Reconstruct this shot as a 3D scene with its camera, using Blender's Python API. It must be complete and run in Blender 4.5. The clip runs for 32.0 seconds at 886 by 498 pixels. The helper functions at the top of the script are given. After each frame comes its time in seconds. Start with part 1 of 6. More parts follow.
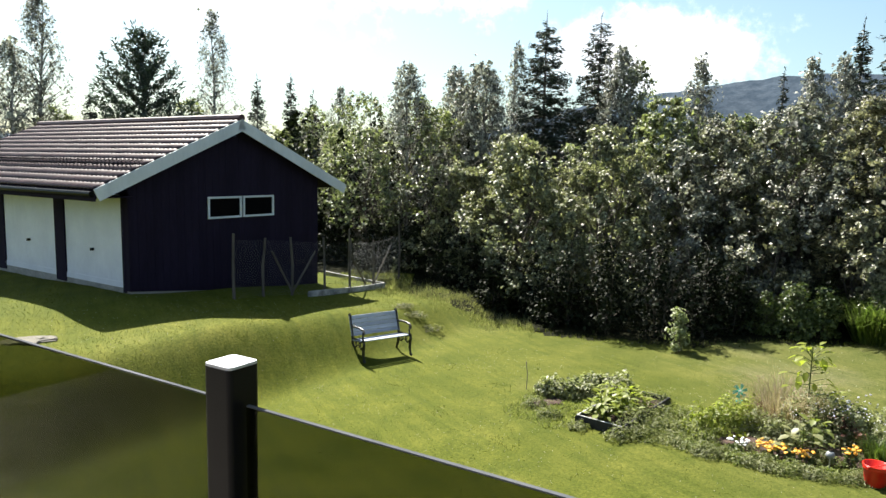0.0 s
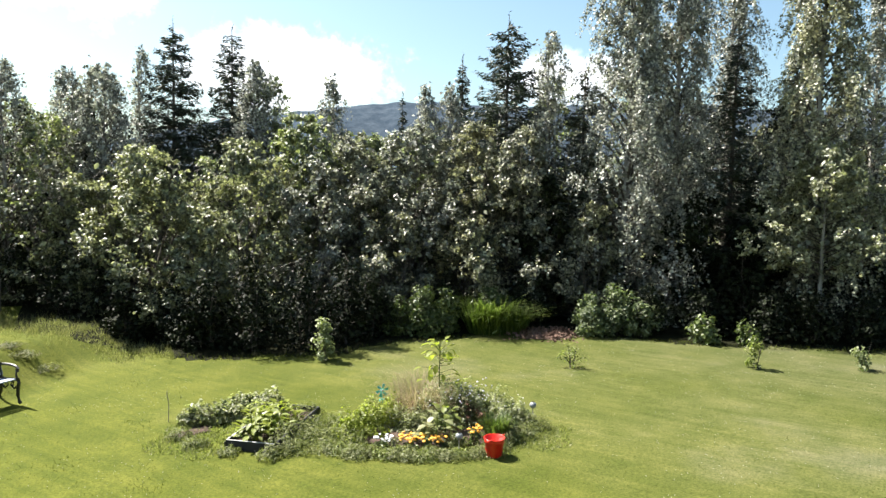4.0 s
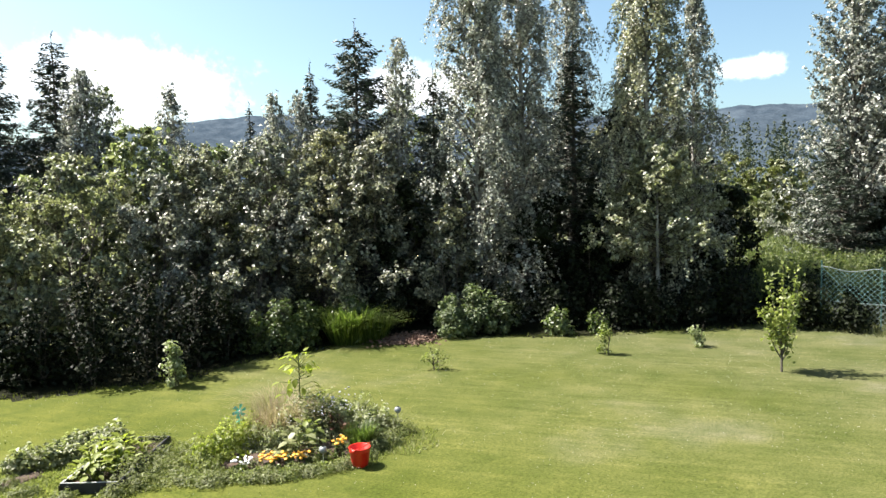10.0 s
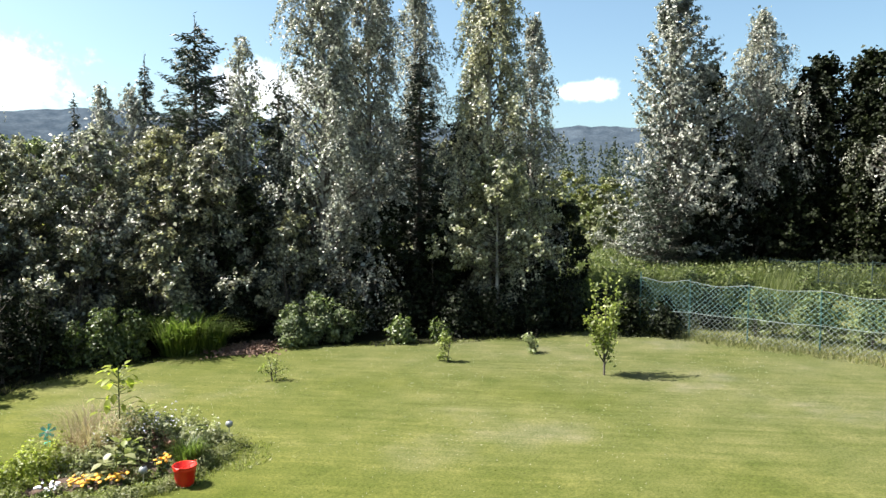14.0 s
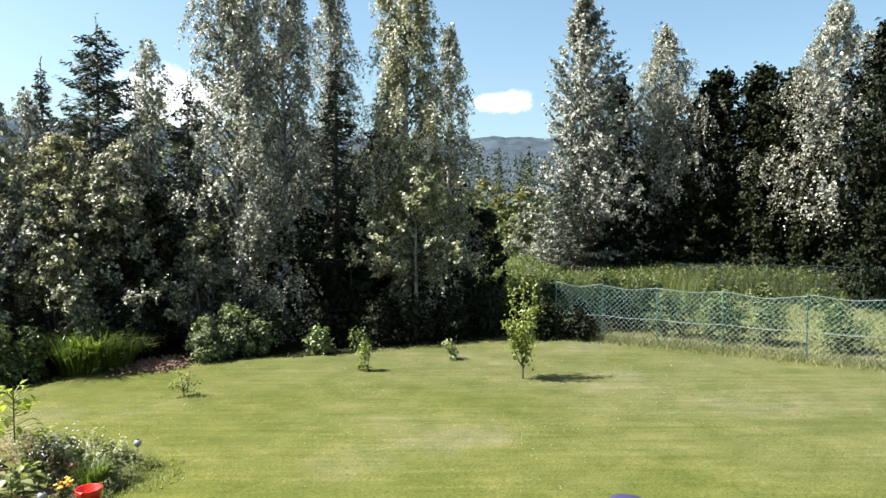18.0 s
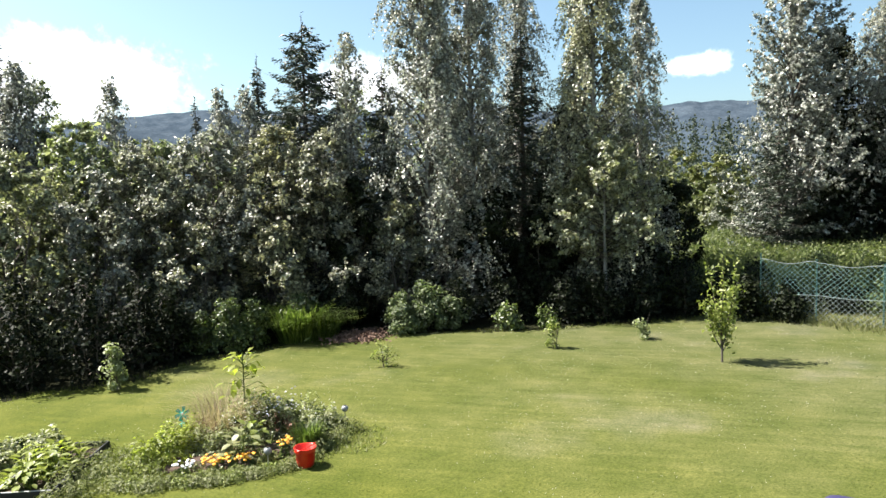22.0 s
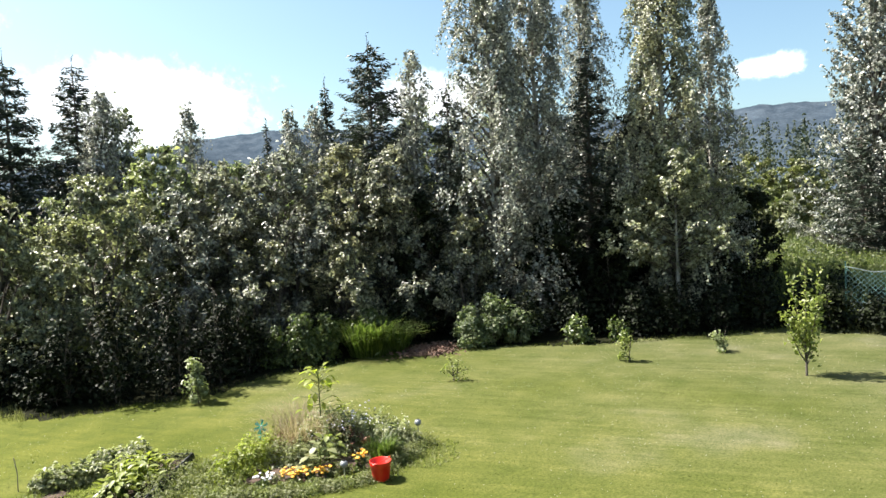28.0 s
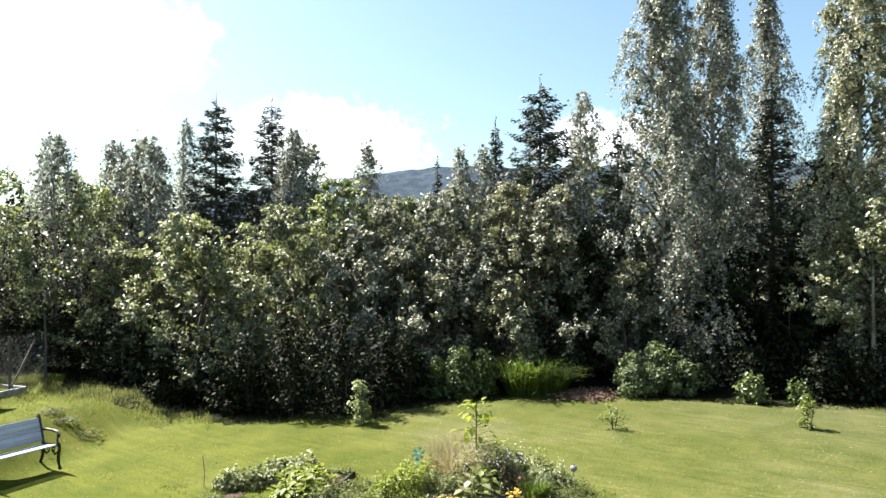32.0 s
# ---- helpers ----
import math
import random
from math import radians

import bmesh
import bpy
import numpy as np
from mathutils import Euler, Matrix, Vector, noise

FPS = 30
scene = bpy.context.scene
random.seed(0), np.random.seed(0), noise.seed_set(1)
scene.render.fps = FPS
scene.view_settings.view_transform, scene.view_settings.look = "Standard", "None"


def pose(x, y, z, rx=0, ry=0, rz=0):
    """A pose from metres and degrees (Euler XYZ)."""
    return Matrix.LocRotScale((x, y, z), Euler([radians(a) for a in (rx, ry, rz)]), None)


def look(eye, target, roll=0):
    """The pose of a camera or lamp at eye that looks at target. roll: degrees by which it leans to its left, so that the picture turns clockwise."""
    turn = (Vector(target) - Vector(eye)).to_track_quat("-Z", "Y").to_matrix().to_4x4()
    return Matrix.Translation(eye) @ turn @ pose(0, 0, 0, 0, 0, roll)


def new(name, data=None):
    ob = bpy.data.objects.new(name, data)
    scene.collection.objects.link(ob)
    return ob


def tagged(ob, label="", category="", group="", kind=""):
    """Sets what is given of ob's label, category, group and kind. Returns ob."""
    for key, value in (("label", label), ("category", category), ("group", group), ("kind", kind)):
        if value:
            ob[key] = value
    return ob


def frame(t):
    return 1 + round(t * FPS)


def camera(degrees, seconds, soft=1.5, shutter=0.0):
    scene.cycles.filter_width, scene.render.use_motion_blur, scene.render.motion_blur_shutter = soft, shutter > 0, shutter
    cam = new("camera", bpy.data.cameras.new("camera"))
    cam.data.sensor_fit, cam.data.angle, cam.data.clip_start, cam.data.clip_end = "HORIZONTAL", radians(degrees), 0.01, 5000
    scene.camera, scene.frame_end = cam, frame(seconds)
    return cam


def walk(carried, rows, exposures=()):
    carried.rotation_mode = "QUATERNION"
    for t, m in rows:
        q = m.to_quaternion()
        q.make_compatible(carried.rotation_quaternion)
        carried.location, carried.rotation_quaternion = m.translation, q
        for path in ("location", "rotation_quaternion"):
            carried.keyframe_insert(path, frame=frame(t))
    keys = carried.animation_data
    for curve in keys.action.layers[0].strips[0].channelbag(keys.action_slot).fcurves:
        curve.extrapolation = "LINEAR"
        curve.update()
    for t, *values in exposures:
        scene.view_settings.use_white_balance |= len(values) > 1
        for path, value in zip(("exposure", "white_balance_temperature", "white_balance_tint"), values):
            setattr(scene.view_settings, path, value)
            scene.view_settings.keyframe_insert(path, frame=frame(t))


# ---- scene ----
# ---------------------------------------------------------------- camera: seconds, eye, target, roll
cam = camera(65.2, 32.0)
PATH = [
    (0, (0.003, 0.000, 4.221), (-0.459, 9.917, 3.020), 1.11),
    (0.5, (0.010, 0.073, 4.229), (-0.043, 9.960, 2.729), 1.41),
    (1, (0.008, 0.109, 4.197), (0.339, 9.975, 2.601), 1.17),
    (1.5, (0.037, 0.132, 4.247), (1.331, 9.951, 2.859), 1.53),
    (2, (0.006, 0.180, 4.214), (2.395, 9.816, 3.017), 2.22),
    (2.5, (0.026, 0.156, 4.202), (2.845, 9.665, 2.920), 1.21),
    (3, (0.041, 0.172, 4.249), (3.887, 9.319, 3.001), 1.13),
    (3.5, (0.033, 0.173, 4.202), (4.356, 9.132, 3.178), 1.43),
    (5.5, (0.108, 0.245, 4.158), (4.696, 9.097, 3.391), 0.66),
    (6, (0.144, 0.220, 4.166), (4.843, 9.011, 3.375), 0.17),
    (6.5, (0.167, 0.220, 4.166), (4.910, 8.988, 3.382), -0.58),
    (7, (0.191, 0.213, 4.142), (5.101, 8.882, 3.284), -0.13),
    (7.5, (0.183, 0.250, 4.127), (5.376, 8.757, 3.312), 0.23),
    (8, (0.160, 0.266, 4.097), (5.219, 8.855, 3.294), -0.07),
    (8.5, (0.170, 0.259, 4.122), (5.002, 8.950, 3.063), -0.42),
    (9, (0.205, 0.249, 4.117), (5.184, 8.873, 3.204), -0.43),
    (9.5, (0.215, 0.238, 4.092), (5.817, 8.501, 3.509), -0.66),
    (10, (0.243, 0.265, 4.040), (6.356, 8.148, 3.326), -1.35),
    (10.5, (0.236, 0.272, 4.062), (6.617, 7.948, 3.452), -1.95),
    (11, (0.230, 0.301, 4.046), (6.778, 7.836, 3.454), -1.79),
    (11.5, (0.274, 0.272, 4.068), (6.965, 7.682, 3.498), -1.73),
    (12, (0.305, 0.232, 4.063), (7.079, 7.568, 3.517), -2.14),
    (12.5, (0.318, 0.227, 4.085), (7.362, 7.300, 3.495), -1.42),
    (13, (0.349, 0.181, 4.099), (7.662, 6.979, 3.543), -1.42),
    (13.5, (0.376, 0.178, 4.070), (7.882, 6.757, 3.462), -0.21),
    (15.5, (0.410, 0.127, 4.034), (8.402, 6.110, 3.445), -0.13),
    (16, (0.413, 0.163, 4.041), (8.532, 5.968, 3.429), 0.27),
    (16.5, (0.430, 0.168, 4.026), (8.763, 5.668, 3.483), -0.22),
    (17, (0.425, 0.175, 4.004), (8.838, 5.556, 3.494), -0.18),
    (17.5, (0.409, 0.175, 3.997), (8.805, 5.584, 3.500), 0.29),
    (18, (0.410, 0.182, 3.993), (8.774, 5.642, 3.517), -0.05),
    (18.5, (0.422, 0.185, 4.012), (8.640, 5.864, 3.553), 0.03),
    (19, (0.433, 0.188, 4.012), (8.599, 5.931, 3.438), 0.27),
    (19.5, (0.419, 0.184, 4.021), (8.573, 5.948, 3.463), 0.63),
    (20, (0.427, 0.188, 4.008), (8.457, 6.116, 3.401), 0.40),
    (20.5, (0.420, 0.176, 4.044), (8.264, 6.333, 3.294), 0.20),
    (21, (0.403, 0.151, 4.061), (7.865, 6.764, 3.295), -0.49),
    (21.5, (0.373, 0.165, 4.060), (7.293, 7.340, 3.266), -1.17),
    (22, (0.384, 0.180, 4.060), (6.984, 7.650, 3.262), -1.61),
    (22.5, (0.377, 0.187, 4.058), (6.838, 7.785, 3.333), -1.56),
    (23, (0.357, 0.193, 4.038), (6.731, 7.871, 3.390), -1.64),
    (23.5, (0.346, 0.189, 4.034), (6.690, 7.891, 3.366), -2.51),
    (24, (0.350, 0.202, 4.040), (6.643, 7.951, 3.451), -2.39),
    (24.5, (0.323, 0.215, 4.051), (6.554, 8.013, 3.444), -2.23),
    (25, (0.305, 0.230, 4.066), (6.335, 8.187, 3.491), -2.63),
    (25.5, (0.317, 0.240, 4.053), (6.366, 8.184, 3.483), -2.53),
    (27.5, (0.293, 0.219, 4.051), (6.230, 8.244, 3.472), -2.53),
    (28, (0.289, 0.214, 4.087), (6.184, 8.271, 3.511), -2.94),
    (28.5, (0.290, 0.225, 4.083), (6.092, 8.351, 3.540), -2.87),
    (29, (0.275, 0.205, 4.079), (5.928, 8.434, 3.509), -2.44),
    (29.5, (0.247, 0.191, 4.109), (5.608, 8.622, 3.699), -2.18),
    (30, (0.249, 0.182, 4.115), (5.486, 8.696, 3.838), -2.31),
    (30.5, (0.189, 0.184, 4.131), (4.912, 8.998, 4.043), -1.60),
    (31, (0.154, 0.166, 4.109), (4.584, 9.131, 4.187), -0.48),
    (31.5, (0.126, 0.183, 4.128), (4.396, 9.226, 4.134), -0.53),
    (32, (0.134, 0.162, 4.114), (4.066, 9.357, 4.137), -0.02),
]
EXPOSURES = [(0.0, 1.76), (1.5, 1.76), (3.5, 1.94), (6.0, 1.99), (29.0, 1.99), (32.0, 2.06)]
walk(cam, [(t, look(eye, target, roll)) for t, eye, target, roll in PATH], EXPOSURES)

# ---------------------------------------------------------------- world and light
SUN_AZ, SUN_EL = -33.0, 51.5
sun_dir = Vector((math.sin(radians(SUN_AZ)) * math.cos(radians(SUN_EL)), math.cos(radians(SUN_AZ)) * math.cos(radians(SUN_EL)), math.sin(radians(SUN_EL))))
world = bpy.data.worlds.new("world")
scene.world = world
world.use_nodes = True
wt = world.node_tree
wt.nodes.clear()
w_out = wt.nodes.new("ShaderNodeOutputWorld")
w_bg = wt.nodes.new("ShaderNodeBackground")
w_sky = wt.nodes.new("ShaderNodeTexSky")
w_sky.sky_type, w_sky.sun_disc = "NISHITA", False
w_sky.sun_elevation, w_sky.sun_rotation = radians(SUN_EL), radians(SUN_AZ)
w_sky.altitude, w_sky.air_density, w_sky.dust_density, w_sky.ozone_density = 200, 1.0, 2.2, 0.35
w_bg.inputs["Strength"].default_value = 0.05
# fair-weather clouds: soft noise lumps gathered round a few directions of the sky
w_tc = wt.nodes.new("ShaderNodeTexCoord")
w_noise = wt.nodes.new("ShaderNodeTexNoise")
w_noise.inputs["Scale"].default_value, w_noise.inputs["Detail"].default_value, w_noise.inputs["Roughness"].default_value = 26.0, 8.0, 0.66
wt.links.new(w_tc.outputs["Generated"], w_noise.inputs["Vector"])


def w_math(op, a, b):
    n = wt.nodes.new("ShaderNodeMath")
    n.operation = op
    for k, v in enumerate((a, b)):
        if isinstance(v, (int, float)):
            n.inputs[k].default_value = v
        else:
            wt.links.new(v, n.inputs[k])
    return n.outputs[0]


CLOUDS = ((61.6, 9.2, 2.2, 0.8), (13.5, 8.7, 7.6, 2.9), (35.5, 8.8, 4.5, 2.0), (-3.0, 15.5, 6.5, 3.4), (-22.0, 20.0, 15.0, 9.0), (110.0, 25.0, 10.0, 5.0), (170.0, 30.0, 14.0, 7.0), (240.0, 22.0, 12.0, 6.0))
cloud = None
for az, el, wide, high in CLOUDS:
    c = Vector((math.sin(radians(az)) * math.cos(radians(el)), math.cos(radians(az)) * math.cos(radians(el)), math.sin(radians(el))))
    side = Vector((math.cos(radians(az)), -math.sin(radians(az)), 0))
    up = side.cross(c)
    sub = wt.nodes.new("ShaderNodeVectorMath")
    sub.operation = "SUBTRACT"
    wt.links.new(w_tc.outputs["Generated"], sub.inputs[0])
    sub.inputs[1].default_value = c
    terms = []
    for axis, half in ((side, wide), (up, high), (c, wide)):
        dot = wt.nodes.new("ShaderNodeVectorMath")
        dot.operation = "DOT_PRODUCT"
        wt.links.new(sub.outputs[0], dot.inputs[0])
        dot.inputs[1].default_value = axis / math.sin(radians(half))
        terms.append(w_math("MULTIPLY", dot.outputs["Value"], dot.outputs["Value"]))
    far = w_math("SQRT", w_math("ADD", w_math("ADD", terms[0], terms[1]), terms[2]), 0.0)
    lump = w_math("SUBTRACT", 1.0, far)
    cloud = lump if cloud is None else w_math("MAXIMUM", cloud, lump)
ramp = wt.nodes.new("ShaderNodeMapRange")
ramp.interpolation_type = "SMOOTHSTEP"
ramp.inputs["From Min"].default_value, ramp.inputs["From Max"].default_value = 0.15, 1.0
wt.links.new(w_math("ADD", w_math("MAXIMUM", cloud, -1.0), w_math("SUBTRACT", w_math("MULTIPLY", w_noise.outputs["Fac"], 2.0), 0.5)), ramp.inputs["Value"])
w_mix = wt.nodes.new("ShaderNodeMix")
w_mix.data_type = "RGBA"
wt.links.new(w_math("MULTIPLY", ramp.outputs[0], 0.85), w_mix.inputs["Factor"])
w_tint = wt.nodes.new("ShaderNodeMix")
w_tint.data_type, w_tint.blend_type = "RGBA", "MULTIPLY"
w_tint.inputs["Factor"].default_value = 1.0
w_tint.inputs["B"].default_value = (0.97, 1.11, 1.08, 1)
wt.links.new(w_sky.outputs[0], w_tint.inputs["A"])
wt.links.new(w_tint.outputs["Result"], w_mix.inputs["A"])
w_mix.inputs["B"].default_value = (12.0, 12.2, 12.5, 1)
wt.links.new(w_mix.outputs["Result"], w_bg.inputs["Color"])
wt.links.new(w_bg.outputs[0], w_out.inputs[0])

sun = new("sun", bpy.data.lights.new("sun", "SUN"))
sun.data.energy, sun.data.angle, sun.data.color = 5.0, radians(0.55), (1.0, 0.95, 0.86)
sun.matrix_world = look(sun_dir * 60, (0, 0, 0))

# ---------------------------------------------------------------- helpers
rng = np.random.default_rng(7)


def part(name, bm, material, parent=None, label="", smooth=False):
    me = bpy.data.meshes.new(name)
    bm.to_mesh(me)
    bm.free()
    if smooth:
        me.shade_smooth()
    me.materials.append(material)
    ob = new(name, me)
    ob.parent = parent
    if label:
        ob["label"] = label
    return ob


def np_part(name, verts, tris, material, parent=None, label="", smooth=False):
    """One mesh object from arrays of points and triangles."""
    me = bpy.data.meshes.new(name)
    verts, tris = np.asarray(verts, np.float32), np.asarray(tris, np.int32)
    me.vertices.add(len(verts))
    me.vertices.foreach_set("co", verts.ravel())
    me.loops.add(tris.size)
    me.loops.foreach_set("vertex_index", tris.ravel())
    me.polygons.add(len(tris))
    me.polygons.foreach_set("loop_start", np.arange(len(tris), dtype=np.int32) * 3)
    me.update(calc_edges=True)
    if smooth:
        me.shade_smooth()
    me.materials.append(material)
    ob = new(name, me)
    ob.parent = parent
    if label:
        ob["label"] = label
    return ob


def thing(name, x, y, z, label, category, group="", turn=0.0, kind=""):
    ob = new(name)
    ob.empty_display_size = 0.2
    ob.matrix_world = pose(x, y, z, 0, 0, turn)
    return tagged(ob, label, category, group, kind)


def box(bm, x0, x1, y0, y1, z0, z1, bevel=0.0):
    made = bmesh.ops.create_cube(bm, size=1.0)["verts"]
    for v in made:
        v.co = Vector(((x0 + x1) / 2 + v.co.x * (x1 - x0), (y0 + y1) / 2 + v.co.y * (y1 - y0), (z0 + z1) / 2 + v.co.z * (z1 - z0)))
    if bevel:
        edges = list({e for v in made for e in v.link_edges})
        bmesh.ops.bevel(bm, geom=edges, offset=bevel, segments=1, affect="EDGES")
    return bm


def boxed(*args, **kw):
    return box(bmesh.new(), *args, **kw)


def tube(bm, points, radius, sides=8, cap=True):
    """A round bar along points; radius is one number or one for each point."""
    points = [Vector(p) for p in points]
    radii = radius if isinstance(radius, (list, tuple)) else [radius] * len(points)
    rings = []
    for k, p in enumerate(points):
        ahead = (points[min(k + 1, len(points) - 1)] - points[max(k - 1, 0)]).normalized()
        side = ahead.cross(Vector((0, 0, 1)) if abs(ahead.z) < 0.95 else Vector((1, 0, 0))).normalized()
        up = side.cross(ahead)
        rings.append([bm.verts.new(p + radii[k] * (math.cos(a) * side + math.sin(a) * up)) for a in (2 * math.pi * i / sides for i in range(sides))])
    for a, b in zip(rings, rings[1:]):
        for i in range(sides):
            bm.faces.new((a[i], a[(i + 1) % sides], b[(i + 1) % sides], b[i]))
    if cap:
        bm.faces.new(rings[0][::-1])
        bm.faces.new(rings[-1])
    return bm


def lathe(bm, profile, sides=24, centre=(0, 0, 0)):
    """A turned shape from (radius, height) pairs."""
    c = Vector(centre)
    rings = [[bm.verts.new(c + Vector((r * math.cos(a), r * math.sin(a), z))) for a in (2 * math.pi * i / sides for i in range(sides))] for r, z in profile]
    for a, b in zip(rings, rings[1:]):
        for i in range(sides):
            bm.faces.new((a[i], a[(i + 1) % sides], b[(i + 1) % sides], b[i]))
    return bm


def sticks(a, b, ra, rb, sides=4):
    """Tapered bars from points a to points b, as arrays."""
    a, b = np.asarray(a, float), np.asarray(b, float)
    ra, rb = np.broadcast_to(ra, len(a)), np.broadcast_to(rb, len(a))
    d = b - a
    d /= np.linalg.norm(d, axis=1, keepdims=True) + 1e-9
    ref = np.where(np.abs(d[:, 2:]) < 0.9, [[0, 0, 1.0]], [[1.0, 0, 0]])
    s = np.cross(d, ref)
    s /= np.linalg.norm(s, axis=1, keepdims=True)
    u = np.cross(s, d)
    ang = 2 * np.pi * np.arange(sides) / sides
    ring = np.cos(ang)[None, :, None] * s[:, None] + np.sin(ang)[None, :, None] * u[:, None]
    verts = np.concatenate([a[:, None] + ring * ra[:, None, None], b[:, None] + ring * rb[:, None, None]], 1).reshape(-1, 3)
    base = np.arange(len(a))[:, None] * 2 * sides
    i = np.arange(sides)
    j = (i + 1) % sides
    tris = np.concatenate([np.stack([base + i, base + j, base + sides + j], -1), np.stack([base + i, base + sides + j, base + sides + i], -1)], 1).reshape(-1, 3)
    return verts, tris


def leaf_mesh(p, along, length, width, fold=0.25, facing=None):
    """Folded leaves of two triangles each: at points p, along directions, some facing a way of their own."""
    n = len(p)
    if facing is not None:
        along = np.cross(facing, along)
    along = along / (np.linalg.norm(along, axis=1, keepdims=True) + 1e-9)
    side = np.cross(along, rng.normal(size=(n, 3)) if facing is None else facing)
    side /= np.linalg.norm(side, axis=1, keepdims=True) + 1e-9
    nor = np.cross(side, along)
    length, width = np.broadcast_to(length, n)[:, None], np.broadcast_to(width, n)[:, None]
    v = np.stack([p - along * length / 2, p + side * width / 2 + nor * width * fold, p + along * length / 2, p - side * width / 2 + nor * width * fold], 1).reshape(-1, 3)
    b = np.arange(n)[:, None] * 4
    t = np.concatenate([b + [[0, 1, 2]], b + [[0, 2, 3]]], 1).reshape(-1, 3)
    return v, t


def joined(parts):
    verts, tris, at = [], [], 0
    for v, t in parts:
        verts.append(v)
        tris.append(t + at)
        at += len(v)
    return np.concatenate(verts), np.concatenate(tris)


# ---------------------------------------------------------------- materials
def material(name, base, rough=0.7, metal=0.0, spec=0.5):
    m = bpy.data.materials.new(name)
    m.use_nodes = True
    b = m.node_tree.nodes["Principled BSDF"]
    b.inputs["Base Color"].default_value = (*base, 1)
    b.inputs["Roughness"].default_value, b.inputs["Metallic"].default_value = rough, metal
    b.inputs["Specular IOR Level"].default_value = spec
    return m, m.node_tree, b


def ramp_node(nt, stops):
    r = nt.nodes.new("ShaderNodeValToRGB")
    while len(r.color_ramp.elements) < len(stops):
        r.color_ramp.elements.new(0.5)
    for e, (at, colour) in zip(r.color_ramp.elements, stops):
        e.position, e.color = at, (*colour, 1)
    return r


def noise_node(nt, scale, detail=4.0, rough=0.55, space="Object", stretch=None):
    tc, n = nt.nodes.new("ShaderNodeTexCoord"), nt.nodes.new("ShaderNodeTexNoise")
    n.inputs["Scale"].default_value, n.inputs["Detail"].default_value, n.inputs["Roughness"].default_value = scale, detail, rough
    if stretch:
        mp = nt.nodes.new("ShaderNodeMapping")
        mp.inputs["Scale"].default_value = stretch
        nt.links.new(tc.outputs[space], mp.inputs[0])
        nt.links.new(mp.outputs[0], n.inputs["Vector"])
    else:
        nt.links.new(tc.outputs[space], n.inputs["Vector"])
    return n


def mixed(nt, kind, fac, a, b):
    n = nt.nodes.new("ShaderNodeMix")
    n.data_type, n.blend_type = "RGBA", kind
    for key, v in (("Factor", fac), ("A", a), ("B", b)):
        if isinstance(v, (int, float)):
            n.inputs[key].default_value = v
        elif isinstance(v, tuple):
            n.inputs[key].default_value = (*v, 1)
        else:
            nt.links.new(v, n.inputs[key])
    return n.outputs["Result"]


def bump(nt, b, height, strength=0.4, distance=0.01):
    n = nt.nodes.new("ShaderNodeBump")
    n.inputs["Strength"].default_value, n.inputs["Distance"].default_value = strength, distance
    nt.links.new(height, n.inputs["Height"])
    nt.links.new(n.outputs[0], b.inputs["Normal"])


def surface(name, dark, light, scale, rough=0.7, metal=0.0, spec=0.5, fine=None, relief=0.3, depth=0.005, stretch=None, space="Object", vary=0.0, grit=0.8):
    """A worn surface: stains at one scale, grain at another, with relief."""
    m, nt, b = material(name, light, rough, metal, spec)
    n1 = noise_node(nt, scale, 5, 0.6, space, stretch)
    n2 = noise_node(nt, fine or scale * 9, 3, 0.6, space, stretch)
    r = ramp_node(nt, ((0.3, dark), (0.7, light)))
    nt.links.new(n1.outputs["Fac"], r.inputs[0])
    grain = ramp_node(nt, ((0.25, (0.72, 0.72, 0.72)), (0.75, (1.12, 1.12, 1.12))))
    nt.links.new(n2.outputs["Fac"], grain.inputs[0])
    colour = mixed(nt, "MULTIPLY", grit, r.outputs[0], grain.outputs[0])
    if vary:
        info = nt.nodes.new("ShaderNodeObjectInfo")
        vr = ramp_node(nt, ((0.0, (1 - vary,) * 3), (1.0, (1 + vary,) * 3)))
        nt.links.new(info.outputs["Random"], vr.inputs[0])
        colour = mixed(nt, "MULTIPLY", 1.0, colour, vr.outputs[0])
    nt.links.new(colour, b.inputs["Base Color"])
    bump(nt, b, n2.outputs["Fac"], relief, depth)
    return m


